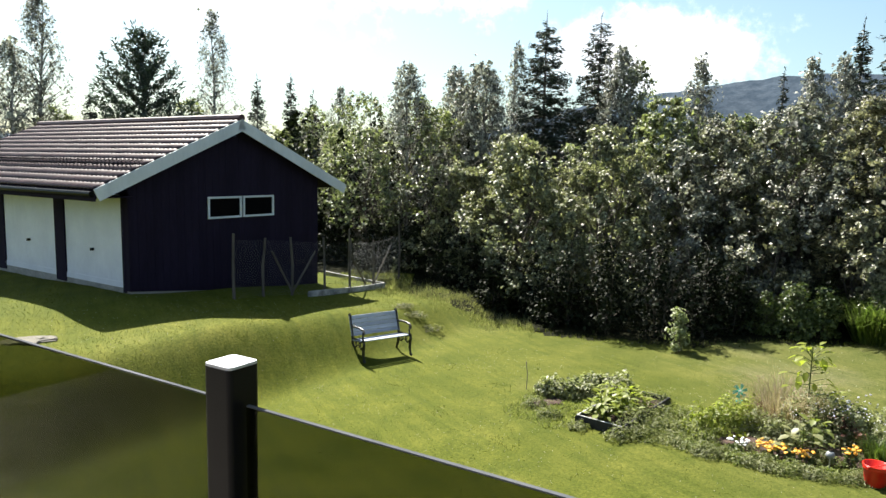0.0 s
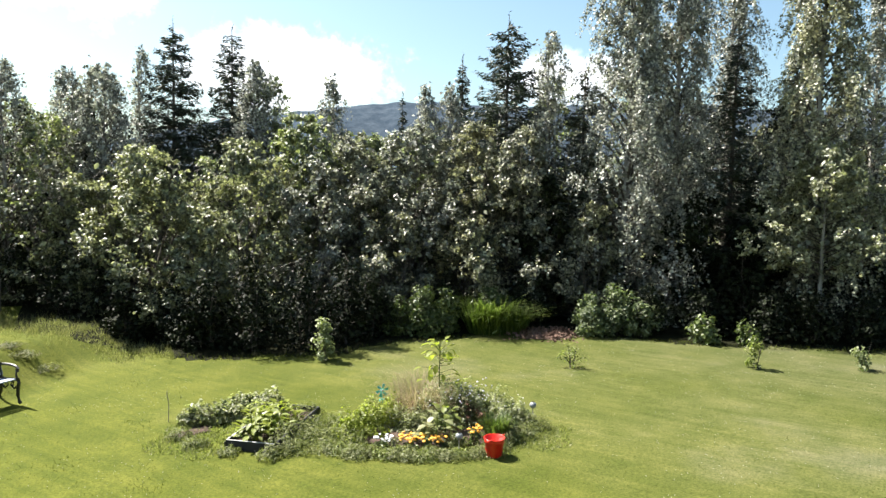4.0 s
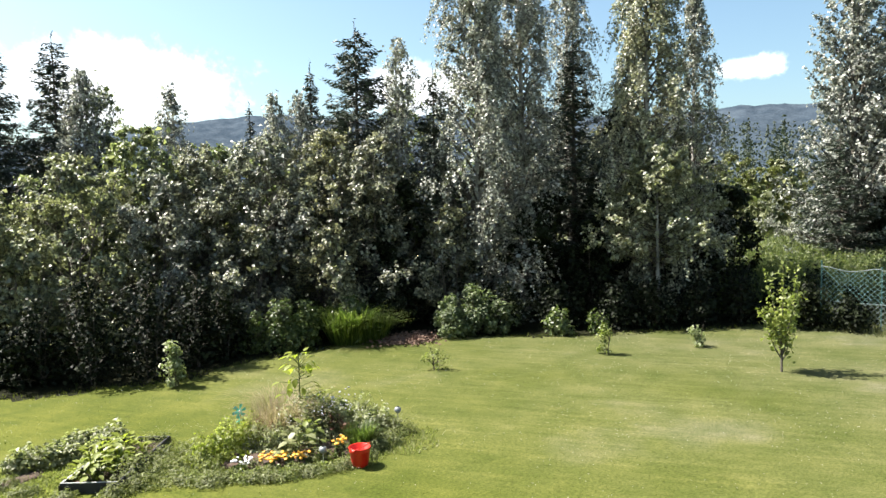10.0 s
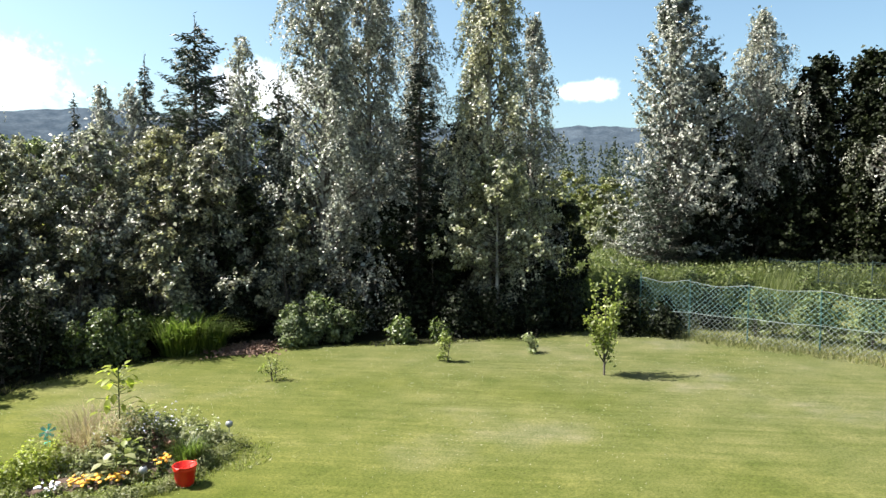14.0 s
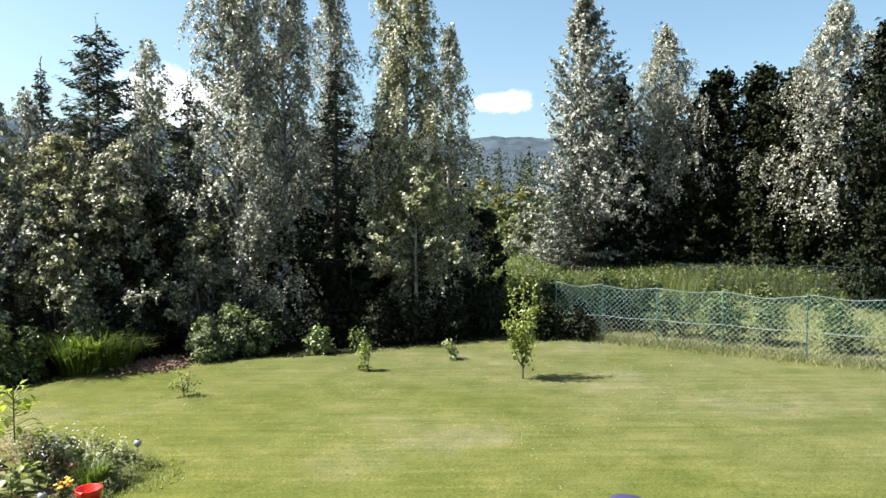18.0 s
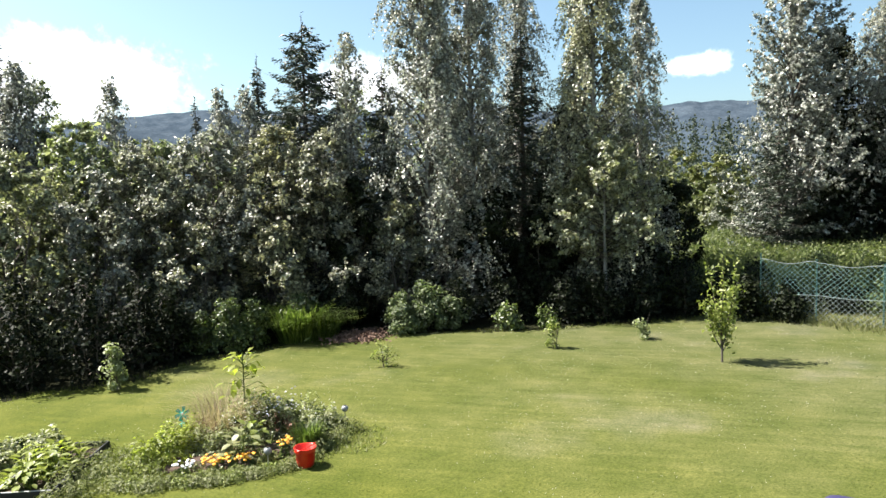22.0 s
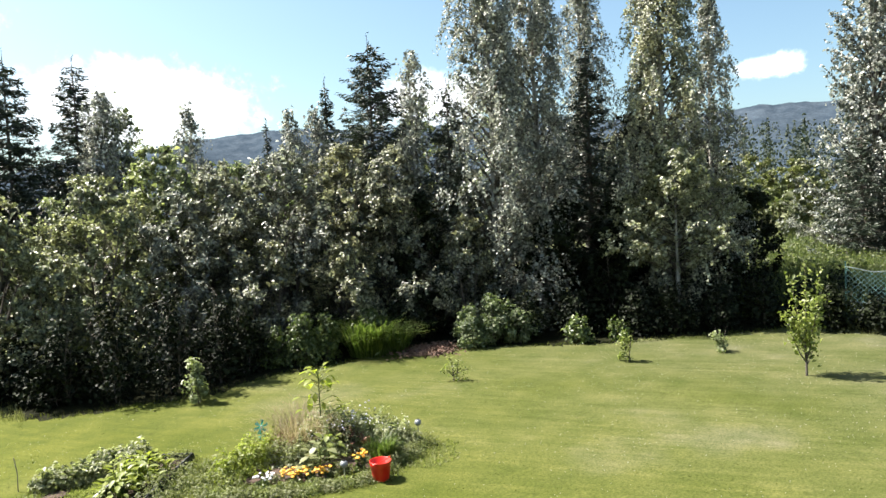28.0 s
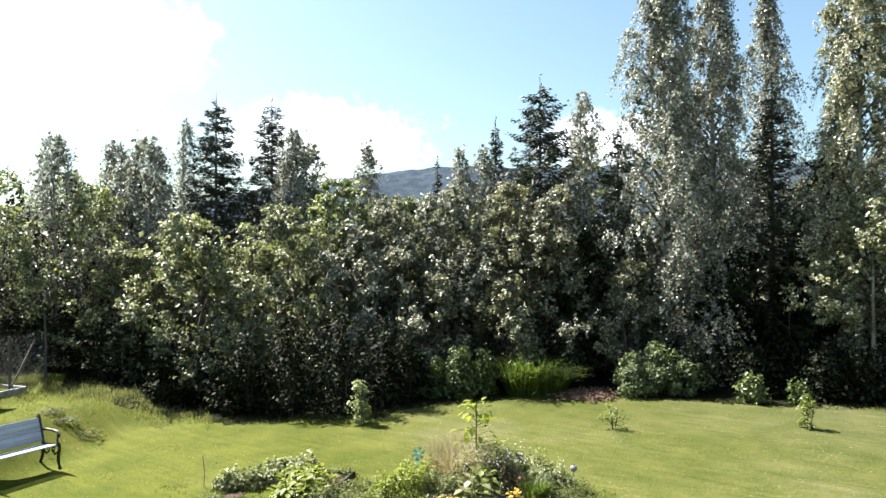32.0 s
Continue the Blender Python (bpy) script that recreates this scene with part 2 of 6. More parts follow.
def foliage(name, dark, mid, light, rough=0.42, through_light=0.24, spec=0.5, thin=(1.0, 1.12, 0.68), vary=False):
    """Leaves that differ one by one, with gloss, and light that shines through them."""
    m, nt, b = material(name, mid, rough, 0.0, spec)
    geo = nt.nodes.new("ShaderNodeNewGeometry")
    r = ramp_node(nt, ((0.0, dark), (0.55, mid), (1.0, light)))
    nt.links.new(geo.outputs["Random Per Island"], r.inputs[0])
    n = noise_node(nt, 0.55, 3, 0.6)
    g = ramp_node(nt, ((0.3, (0.7, 0.75, 0.7)), (0.7, (1.2, 1.15, 1.0))))
    nt.links.new(n.outputs["Fac"], g.inputs[0])
    colour = mixed(nt, "MULTIPLY", 0.8, r.outputs[0], g.outputs[0])
    if vary:  # one tree yellower, the next greyer
        info = nt.nodes.new("ShaderNodeObjectInfo")
        vr = ramp_node(nt, ((0.0, (0.85, 0.9, 1.0)), (0.5, (1.0, 1.0, 0.95)), (1.0, (1.12, 1.09, 0.82))))
        nt.links.new(info.outputs["Random"], vr.inputs[0])
        colour = mixed(nt, "MULTIPLY", 1.0, colour, vr.outputs[0])
    nt.links.new(colour, b.inputs["Base Color"])
    tr = nt.nodes.new("ShaderNodeBsdfTranslucent")
    nt.links.new(mixed(nt, "MULTIPLY", 1.0, colour, thin), tr.inputs["Color"])
    mx = nt.nodes.new("ShaderNodeMixShader")
    mx.inputs[0].default_value = through_light
    nt.links.new(b.outputs[0], mx.inputs[1])
    nt.links.new(tr.outputs[0], mx.inputs[2])
    nt.links.new(mx.outputs[0], nt.nodes["Material Output"].inputs["Surface"])
    return m


LEAF = {
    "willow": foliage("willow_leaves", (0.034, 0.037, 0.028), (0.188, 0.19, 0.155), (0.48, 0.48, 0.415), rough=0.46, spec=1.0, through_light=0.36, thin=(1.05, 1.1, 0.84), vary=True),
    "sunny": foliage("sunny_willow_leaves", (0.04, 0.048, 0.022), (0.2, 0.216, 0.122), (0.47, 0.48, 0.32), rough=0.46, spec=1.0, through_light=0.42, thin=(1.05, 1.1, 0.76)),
    "alder": foliage("alder_leaves", (0.035, 0.045, 0.016), (0.165, 0.19, 0.085), (0.4, 0.43, 0.22), rough=0.46, spec=1.0, through_light=0.42, thin=(1.0, 1.1, 0.74), vary=True),
    "birch": foliage("birch_leaves", (0.05, 0.054, 0.046), (0.25, 0.256, 0.23), (0.55, 0.555, 0.515), rough=0.46, spec=1.0, through_light=0.34, thin=(1.0, 1.05, 0.92)),
    "golden": foliage("sunny_birch_leaves", (0.06, 0.065, 0.042), (0.25, 0.255, 0.182), (0.52, 0.52, 0.4), rough=0.46, spec=1.0, through_light=0.36, thin=(1.02, 1.05, 0.8)),
    "aspen": foliage("aspen_leaves", (0.1, 0.105, 0.065), (0.26, 0.265, 0.175), (0.45, 0.45, 0.33), rough=0.46, spec=0.9, through_light=0.38),
    "poplar": foliage("poplar_leaves", (0.05, 0.055, 0.048), (0.21, 0.22, 0.205), (0.47, 0.48, 0.46), rough=0.46, through_light=0.32, spec=1.0, thin=(1.0, 1.05, 0.9)),
    # near-black: deep shade of wood and undergrowth put into the leaf colour
    "dark": foliage("shade_toned_leaves", (0.003, 0.005, 0.002), (0.009, 0.013, 0.005), (0.022, 0.029, 0.012), rough=0.6, spec=0.12, through_light=0.1, vary=True),
    # paler and bluer than the inner trees: distance haze put into the leaves
    "far": foliage("hazed_wood_leaves", (0.03, 0.042, 0.036), (0.055, 0.07, 0.056), (0.09, 0.105, 0.08), rough=0.7, spec=0.2, through_light=0.2),
    "spruce": foliage("spruce_needles", (0.01, 0.017, 0.011), (0.022, 0.033, 0.021), (0.048, 0.064, 0.038), rough=0.5, through_light=0.1),
    "pine": foliage("pine_needles", (0.018, 0.034, 0.025), (0.034, 0.054, 0.038), (0.06, 0.085, 0.052), rough=0.5, through_light=0.12),
}
M_ROUGH = foliage("rough_weedy_grass", (0.11, 0.13, 0.035), (0.18, 0.2, 0.07), (0.26, 0.27, 0.125), rough=0.55, through_light=0.55)
BARK_BIRCH = surface("birch_bark", (0.09, 0.085, 0.075), (0.42, 0.4, 0.36), 3.0, 0.75, stretch=(1, 1, 0.25), relief=0.4, depth=0.01)
BARK_DARK = surface("dark_bark", (0.05, 0.042, 0.034), (0.12, 0.1, 0.08), 6.0, 0.9, stretch=(1, 1, 0.3), relief=0.6, depth=0.02)


def lawn_material():
    m, nt, b = material("mown_grass", (0.14, 0.19, 0.04), 0.9, 0, 0.1)
    big, mid, small = noise_node(nt, 0.22, 4, 0.6), noise_node(nt, 1.3, 5, 0.65), noise_node(nt, 26, 4, 0.7)
    r = ramp_node(nt, ((0.3, (0.053, 0.066, 0.01)), (0.55, (0.071, 0.081, 0.02)), (0.75, (0.107, 0.108, 0.052))))
    nt.links.new(big.outputs["Fac"], r.inputs[0])
    r2 = ramp_node(nt, ((0.3, (0.7, 0.78, 0.62)), (0.7, (1.2, 1.14, 1.22))))
    nt.links.new(mid.outputs["Fac"], r2.inputs[0])
    r3 = ramp_node(nt, ((0.3, (0.5, 0.56, 0.44)), (0.7, (1.4, 1.34, 1.35))))
    nt.links.new(small.outputs["Fac"], r3.inputs[0])
    c = mixed(nt, "MULTIPLY", 0.9, mixed(nt, "MULTIPLY", 1.0, r.outputs[0], r2.outputs[0]), r3.outputs[0])
    streak = noise_node(nt, 1.0, 4, 0.6)  # mowing rows
    mp = nt.nodes.new("ShaderNodeMapping")
    mp.vector_type = "TEXTURE"
    mp.inputs["Rotation"].default_value, mp.inputs["Scale"].default_value = (0, 0, radians(-58)), (2.6, 0.17, 1.0)
    nt.links.new(nt.nodes.new("ShaderNodeTexCoord").outputs["Object"], mp.inputs["Vector"])
    nt.links.new(mp.outputs[0], streak.inputs["Vector"])
    r4 = ramp_node(nt, ((0.3, (0.82, 0.87, 0.78)), (0.7, (1.18, 1.13, 1.28))))
    nt.links.new(streak.outputs["Fac"], r4.inputs[0])
    c = mixed(nt, "MULTIPLY", 1.0, c, r4.outputs[0])
    # colour shifts along x: saturated green in the west, bluer in the east
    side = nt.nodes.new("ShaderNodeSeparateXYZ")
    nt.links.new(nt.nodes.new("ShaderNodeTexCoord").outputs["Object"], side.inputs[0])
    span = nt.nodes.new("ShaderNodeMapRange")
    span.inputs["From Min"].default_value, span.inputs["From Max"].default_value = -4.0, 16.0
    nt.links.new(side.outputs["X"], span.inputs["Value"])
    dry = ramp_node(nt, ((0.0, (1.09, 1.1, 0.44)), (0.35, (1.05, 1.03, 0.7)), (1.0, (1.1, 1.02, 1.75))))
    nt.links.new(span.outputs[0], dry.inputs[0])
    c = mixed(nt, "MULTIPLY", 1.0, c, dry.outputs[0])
    nt.links.new(c, b.inputs["Base Color"])
    bump(nt, b, small.outputs["Fac"], 0.5, 0.02)
    return m


M_LAWN = lawn_material()
# woodland soil, blackened: the shade under the trees is in its colour
M_FLOOR = surface("shade_dark_soil", (0.006, 0.007, 0.003), (0.017, 0.018, 0.008), 1.4, 0.95, relief=0.6, depth=0.05, spec=0.05)
M_MEADOW = surface("meadow_ground", (0.062, 0.077, 0.015), (0.118, 0.125, 0.036), 0.7, 0.95, relief=0.6, depth=0.05)
M_GRAVEL = surface("gravel", (0.11, 0.1, 0.08), (0.2, 0.185, 0.15), 3.0, 0.95, fine=60, relief=0.8, depth=0.02)
M_SOIL = surface("garden_soil", (0.03, 0.018, 0.012), (0.085, 0.05, 0.034), 5.0, 0.95, fine=50, relief=0.8, depth=0.02)
M_MULCH = surface("wood_chips", (0.085, 0.046, 0.032), (0.21, 0.13, 0.095), 9.0, 0.95, fine=45, relief=0.8, depth=0.02)
M_BLADE = foliage("grass_blades", (0.065, 0.08, 0.012), (0.083, 0.097, 0.02), (0.112, 0.122, 0.036), rough=0.7, spec=0.15, through_light=0.45)
M_DRY = foliage("long_dry_grass", (0.1, 0.105, 0.04), (0.17, 0.17, 0.08), (0.28, 0.27, 0.16), rough=0.6, through_light=0.5)
M_WEED = foliage("meadow_weeds", (0.052, 0.076, 0.022), (0.11, 0.135, 0.048), (0.19, 0.208, 0.09), rough=0.55, through_light=0.45)
M_WALL = surface("dark_stained_boards", (0.0105, 0.0075, 0.018), (0.017, 0.0125, 0.029), 2.0, 0.85, spec=0.12, fine=30, stretch=(1, 1, 0.15), relief=0.3)
# doors and trim: blue skylight tint mixed into the white and grey paint
M_WHITE = surface("skylit_white_steel", (0.58, 0.61, 0.7), (0.68, 0.71, 0.79), 1.5, 0.45, relief=0.02, grit=0.12)
M_TRIM = surface("pale_grey_paint", (0.5, 0.54, 0.6), (0.66, 0.69, 0.74), 2.0, 0.5, relief=0.05, stretch=(1, 1, 0.3), grit=0.2)
M_TILE = surface("glazed_concrete_tile", (0.034, 0.015, 0.018), (0.07, 0.031, 0.032), 3.0, 0.5, fine=40, relief=0.15, spec=0.4, vary=0.22)
M_BLACK = surface("black_powder_coat", (0.003, 0.003, 0.004), (0.005, 0.005, 0.0065), 8.0, 0.4, relief=0.02, spec=0.12)
# pale grey takes in the bright sky mirrored by the cap's top
M_CAP = surface("cap_with_sky_glare", (0.33, 0.34, 0.38), (0.42, 0.43, 0.47), 20.0, 0.4, metal=0.3, relief=0.02, grit=0.2)
M_VIOLET = surface("dark_violet_fabric", (0.028, 0.024, 0.07), (0.036, 0.031, 0.085), 12.0, 0.55, relief=0.02, spec=0.2, grit=0.15)
M_CONCRETE = surface("concrete", (0.2, 0.2, 0.19), (0.34, 0.33, 0.31), 2.0, 0.9, relief=0.4)
M_BENCH = surface("blue_grey_painted_wood", (0.27, 0.31, 0.4), (0.42, 0.46, 0.55), 4.0, 0.6, fine=40, stretch=(0.15, 1, 1), relief=0.3, vary=0.12)
M_IRON = surface("black_cast_iron", (0.006, 0.006, 0.007), (0.014, 0.014, 0.015), 20.0, 0.45, relief=0.3)
M_POST = surface("grey_weathered_wood", (0.12, 0.105, 0.09), (0.3, 0.27, 0.23), 5.0, 0.9, stretch=(1, 1, 0.2), relief=0.5)
M_EDGE = surface("polished_glass_edge", (0.045, 0.05, 0.055), (0.1, 0.105, 0.115), 4.0, 0.85, relief=0.05, spec=0.1)
M_OLDPOST = surface("old_dark_wood", (0.05, 0.045, 0.04), (0.13, 0.115, 0.1), 5.0, 0.9, stretch=(1, 1, 0.2), relief=0.5)
M_FRAME = surface("dark_stained_timber", (0.008, 0.009, 0.012), (0.025, 0.026, 0.03), 4.0, 0.7, stretch=(0.3, 1, 1), relief=0.4)
M_WORN = surface("worn_pale_timber_edge", (0.1, 0.1, 0.1), (0.5, 0.5, 0.5), 4.0, 0.7, stretch=(0.3, 1, 1), relief=0.4)
M_WIRE = surface("galvanised_wire", (0.12, 0.13, 0.13), (0.3, 0.31, 0.31), 30.0, 0.45, metal=0.5, relief=0.1)
M_NET = surface("green_coated_wire", (0.09, 0.2, 0.19), (0.2, 0.31, 0.3), 1.2, 0.5, relief=0.1)
M_NETPALE = surface("faded_coated_wire", (0.14, 0.185, 0.178), (0.24, 0.27, 0.26), 1.2, 0.5, relief=0.1)
M_NETPOST = surface("green_steel_post", (0.02, 0.07, 0.06), (0.04, 0.11, 0.1), 8.0, 0.5, relief=0.1)
M_RED = surface("red_plastic", (0.5, 0.014, 0.006), (0.6, 0.024, 0.009), 6.0, 0.38, relief=0.05)
# hill forest: blue of the distance haze mixed into the base colour
M_FOREST = surface("hazed_distant_forest", (0.026, 0.038, 0.054), (0.056, 0.072, 0.092), 0.02, 1.0, fine=0.11, relief=0.0, spec=0.0, grit=1.0)
m_, nt_, b_ = material("tinted_glass", (0.155, 0.165, 0.1), 0.03, 0.0, 0.5)
b_.inputs["Transmission Weight"].default_value, b_.inputs["IOR"].default_value = 1.0, 1.1
M_GLASS = m_
m_, nt_, b_ = material("window_glass", (0.003, 0.003, 0.004), 0.1, 0.0, 0.08)
M_PANE = m_

# ---------------------------------------------------------------- ground
G_O, G_U, G_V = (-7.575, 14.73), (0.518, 0.855), (-0.855, 0.518)  # garage corner, along the gable, along the doors
G_TURN = 58.8


def smooth01(v):
    v = np.clip(v, 0, 1)
    return v * v * (3 - 2 * v)


def ground(x, y):
    """Height of the ground: a nearly level lawn, and a bank that climbs to the garage."""
    x, y = np.asarray(x, float), np.asarray(y, float)
    dx, dy = x - G_O[0], y - G_O[1]
    out, u = -dx * G_V[0] - dy * G_V[1], dx * G_U[0] + dy * G_U[1]
    top = 1.42 - 0.1 * np.clip(u, 0, 7.5)
    bank = (top - 0.22 * smooth01(out / 2.1)) * (1 - smooth01((out - 3.3) / 1.6))
    lawn = 0.0162 * np.clip(x, -60, 60) - 0.0022 * np.clip(y, -60, 60)
    rough = 0.03 * np.sin(x * 1.3 + 0.7 * y) * np.sin(y * 0.9 - 0.4 * x) * smooth01(bank * 1.5)
    return lawn + bank + rough


def gz(x, y):
    return float(ground(x, y))


# partly the trees' shadow line: the dark soil begins here
EDGE_X = (-3.0, -1.2, 0.7, 2.3, 4.7, 7.5, 10.8, 11.6, 13.0, 15.0, 18.0, 20.2)
EDGE_Y = (21.0, 19.5, 18.3, 16.9, 16.2, 16.6, 16.4, 15.3, 14.3, 12.4, 10.4, 8.9)


def lawn_edge(x):
    return np.interp(x, EDGE_X, EDGE_Y)


def build_ground():
    far = np.array([70, 95, 140, 220, 400, 800, 1600, 3200, 4600.0])
    xs = np.concatenate([-far[::-1] + 20, np.arange(-30, -6, 0.75), np.arange(-6, 24, 0.2), np.arange(24, 62, 0.75), far + 20])
    ys = np.concatenate([-far[::-1] + 20, np.arange(-12, 7, 0.75), np.arange(7, 24, 0.2), np.arange(24, 62, 0.75), far + 20])
    gx, gy = np.meshgrid(xs, ys)
    v = np.stack([gx, gy, ground(gx, gy)], -1).reshape(-1, 3)
    nx, ny = len(xs), len(ys)
    a = (np.arange(ny - 1)[:, None] * nx + np.arange(nx - 1)[None]).ravel()
    faces = np.concatenate([np.stack([a, a + 1, a + nx + 1], -1), np.stack([a, a + nx + 1, a + nx], -1)])
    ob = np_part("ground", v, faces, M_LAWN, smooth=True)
    tagged(ob, "mown green lawn running into woodland soil coloured dark for tree shade, and rough meadow", "ground", kind="structure")
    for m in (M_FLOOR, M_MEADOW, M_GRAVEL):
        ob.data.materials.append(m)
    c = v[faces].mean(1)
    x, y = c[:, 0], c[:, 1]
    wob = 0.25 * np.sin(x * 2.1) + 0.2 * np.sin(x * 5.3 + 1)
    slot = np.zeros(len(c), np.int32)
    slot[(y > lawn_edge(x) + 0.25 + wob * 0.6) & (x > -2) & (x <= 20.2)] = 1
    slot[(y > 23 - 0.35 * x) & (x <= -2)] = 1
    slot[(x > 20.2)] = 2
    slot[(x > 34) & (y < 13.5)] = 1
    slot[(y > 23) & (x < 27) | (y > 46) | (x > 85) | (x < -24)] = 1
    ob.data.polygons.foreach_set("material_index", slot)


build_ground()


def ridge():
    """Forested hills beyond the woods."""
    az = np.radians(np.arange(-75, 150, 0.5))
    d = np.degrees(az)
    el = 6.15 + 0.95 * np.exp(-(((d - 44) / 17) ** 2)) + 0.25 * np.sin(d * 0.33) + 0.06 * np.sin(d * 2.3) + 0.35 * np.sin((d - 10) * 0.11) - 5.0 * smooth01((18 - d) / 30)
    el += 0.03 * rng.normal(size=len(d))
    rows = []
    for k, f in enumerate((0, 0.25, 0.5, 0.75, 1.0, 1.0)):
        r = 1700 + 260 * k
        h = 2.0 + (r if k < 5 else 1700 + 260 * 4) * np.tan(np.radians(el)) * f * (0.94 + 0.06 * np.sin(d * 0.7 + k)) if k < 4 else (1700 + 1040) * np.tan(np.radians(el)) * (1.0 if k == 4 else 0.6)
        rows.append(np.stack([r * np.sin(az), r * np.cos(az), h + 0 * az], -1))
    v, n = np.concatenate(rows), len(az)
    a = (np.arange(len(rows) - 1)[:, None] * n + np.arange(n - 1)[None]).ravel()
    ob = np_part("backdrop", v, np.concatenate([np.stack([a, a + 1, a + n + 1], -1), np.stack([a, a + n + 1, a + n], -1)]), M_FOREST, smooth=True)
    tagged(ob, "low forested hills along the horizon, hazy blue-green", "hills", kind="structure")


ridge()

# ---------------------------------------------------------------- garage
GZ = 1.36


def build_garage():
    W, LEN, T = 5.836, 9.3, 0.16
    wall_top, eave, apex, over, gab = 3.62, 3.60, 5.25, 0.885, 0.27
    g = thing("garage", G_O[0], G_O[1], 0, "dark-stained double garage with white doors and tiled gable roof", "garage", turn=G_TURN)
    slope = (apex - eave) / (W / 2 + over)
    # plinth and walls
    part("plinth", boxed(0.02, W - 0.02, 0.02, LEN, 0.2, GZ + 0.02), M_CONCRETE, g)
    bm = bmesh.new()
    prof = [(0, GZ - 0.05), (W, GZ - 0.75), (W, eave + (over) * slope - 0.16), (W / 2, apex - 0.16), (0, eave + over * slope - 0.16)]
    fr, bk = [bm.verts.new((u, 0, z)) for u, z in prof], [bm.verts.new((u, T, z)) for u, z in prof]
    bm.faces.new(fr[::-1]), bm.faces.new(bk)
    for i in range(5):
        bm.faces.new((fr[i], fr[(i + 1) % 5], bk[(i + 1) % 5], bk[i]))
    gable = part("gable_wall", bm, M_WALL, g)
    for k in range(29):
        u0 = 0.02 + k * 0.2
        top = min(u0, W - u0 - 0.16) * slope + eave + over * slope - 0.2
        part("board", boxed(u0, u0 + 0.194, -0.014, -0.002, GZ - 0.02 - 0.11 * u0, top), M_WALL, gable)
    part("back_wall", boxed(0, W, LEN - T, LEN, GZ - 0.6, 3.7), M_WALL, g)
    part("side_wall", boxed(W - T, W, T, LEN - T, GZ - 0.7, 3.9), M_WALL, g)
    # door side: posts, lintel, doors
    part("lintel", boxed(0, T, T, LEN - T, 3.44, 3.75), M_WALL, g)
    for v0, v1 in ((T, 0.101 + T), (2.68, 3.12), (5.72, 6.1), (8.7, LEN - T)):
        part("pillar", boxed(-0.01, T, v0, v1, GZ - 0.1, 3.44), M_WALL, g)
    for v0, v1 in ((0.27, 2.68), (3.12, 5.72), (6.1, 8.7)):
        door = part("garage_door", boxed(0.03, 0.08, v0, v1, GZ, 3.44, bevel=0.006), M_WHITE, g, "white up-and-over garage door")
        n = 12
        for k in range(n):
            a = v0 + 0.05 + k * (v1 - v0 - 0.1) / n
            part("panel_rib", boxed(0.0275, 0.03, a + 0.004, a + (v1 - v0 - 0.1) / n - 0.004, GZ + 0.16, 3.36), M_WHITE, door)
        part("bottom_rail", boxed(0.008, 0.03, v0 + 0.01, v1 - 0.01, GZ + 0.005, GZ + 0.13), M_WHITE, door)
        part("handle", tube(bmesh.new(), [(0.03, (v0 + v1) / 2, GZ + 0.78), (-0.05, (v0 + v1) / 2, GZ + 0.78)], 0.035, 8), M_BLACK, door, "black door handle")
    # two windows high in the gable
    for u0, u1 in ((2.05, 3.07), (3.12, 4.14)):
        w = part("window", boxed(u0, u1, -0.03, -0.02, 2.81, 3.35), M_PANE, g, "dark shed window with white frame")
        for name, b in (("frame_bar", (u0, u1, 3.3, 3.35)), ("frame_bar", (u0, u1, 2.81, 2.86))):
            part(name, boxed(b[0], b[1], -0.065, -0.02, b[2], b[3], bevel=0.004), M_TRIM, w)
        for a in (u0, u1 - 0.05):
            part("frame_bar", boxed(a, a + 0.05, -0.065, -0.02, 2.86, 3.3, bevel=0.004), M_TRIM, w)
    # roof deck, fascia, barge boards, gutter
    half = math.hypot(W / 2 + over, apex - eave)
    pitch = math.degrees(math.atan2(apex - eave, W / 2 + over))
    roof = new("roof")
    roof.parent = g
    for side in (0, 1):
        bm = boxed(0, half, -gab + 0.02, LEN + gab, -0.12, -0.03)
        m = pose(-over, 0, eave, 0, -pitch, 0) if side == 0 else pose(W + over, 0, eave, 0, 0, 0) @ Matrix.Diagonal((-1, 1, 1, 1)) @ pose(0, 0, 0, 0, -pitch, 0)
        bm.transform(m)
        if side:
            bmesh.ops.reverse_faces(bm, faces=bm.faces[:])
        part("roof_deck", bm, M_WALL, roof)
        for y0 in (-gab - 0.03, LEN + gab):
            bm = boxed(-0.02, half + 0.02, y0, y0 + 0.03, -0.27, 0.0)
            bm.transform(m)
            if side:
                bmesh.ops.reverse_faces(bm, faces=bm.faces[:])
            part("barge_board", bm, M_TRIM, roof, "pale grey painted barge board")
    bm = bmesh.new()
    tube(bm, [(-over - 0.06, -gab, eave - 0.1), (-over - 0.06, LEN + gab, eave - 0.1)], 0.06, 10)
    part("gutter", bm, M_BLACK, roof, "black plastic gutter")
    part("fascia", boxed(-over, -over + 0.03, -gab, LEN + gab, eave - 0.26, eave - 0.08), M_WALL, roof)
    part("soffit", boxed(-over + 0.03, 0, -gab + 0.05, LEN + gab - 0.05, eave - 0.2, eave - 0.18), M_WALL, roof)
    part("ridge_cap", tube(bmesh.new(), [(W / 2, -gab - 0.02, apex + 0.03), (W / 2, LEN + gab, apex + 0.03)], 0.1, 8), M_TILE, roof)
    # tiles of the slope over the doors, one by one
    nu, nv = 13, 30
    du, dv = (half - 0.05) / nu, (LEN + 2 * gab) / nv
    bm = bmesh.new()
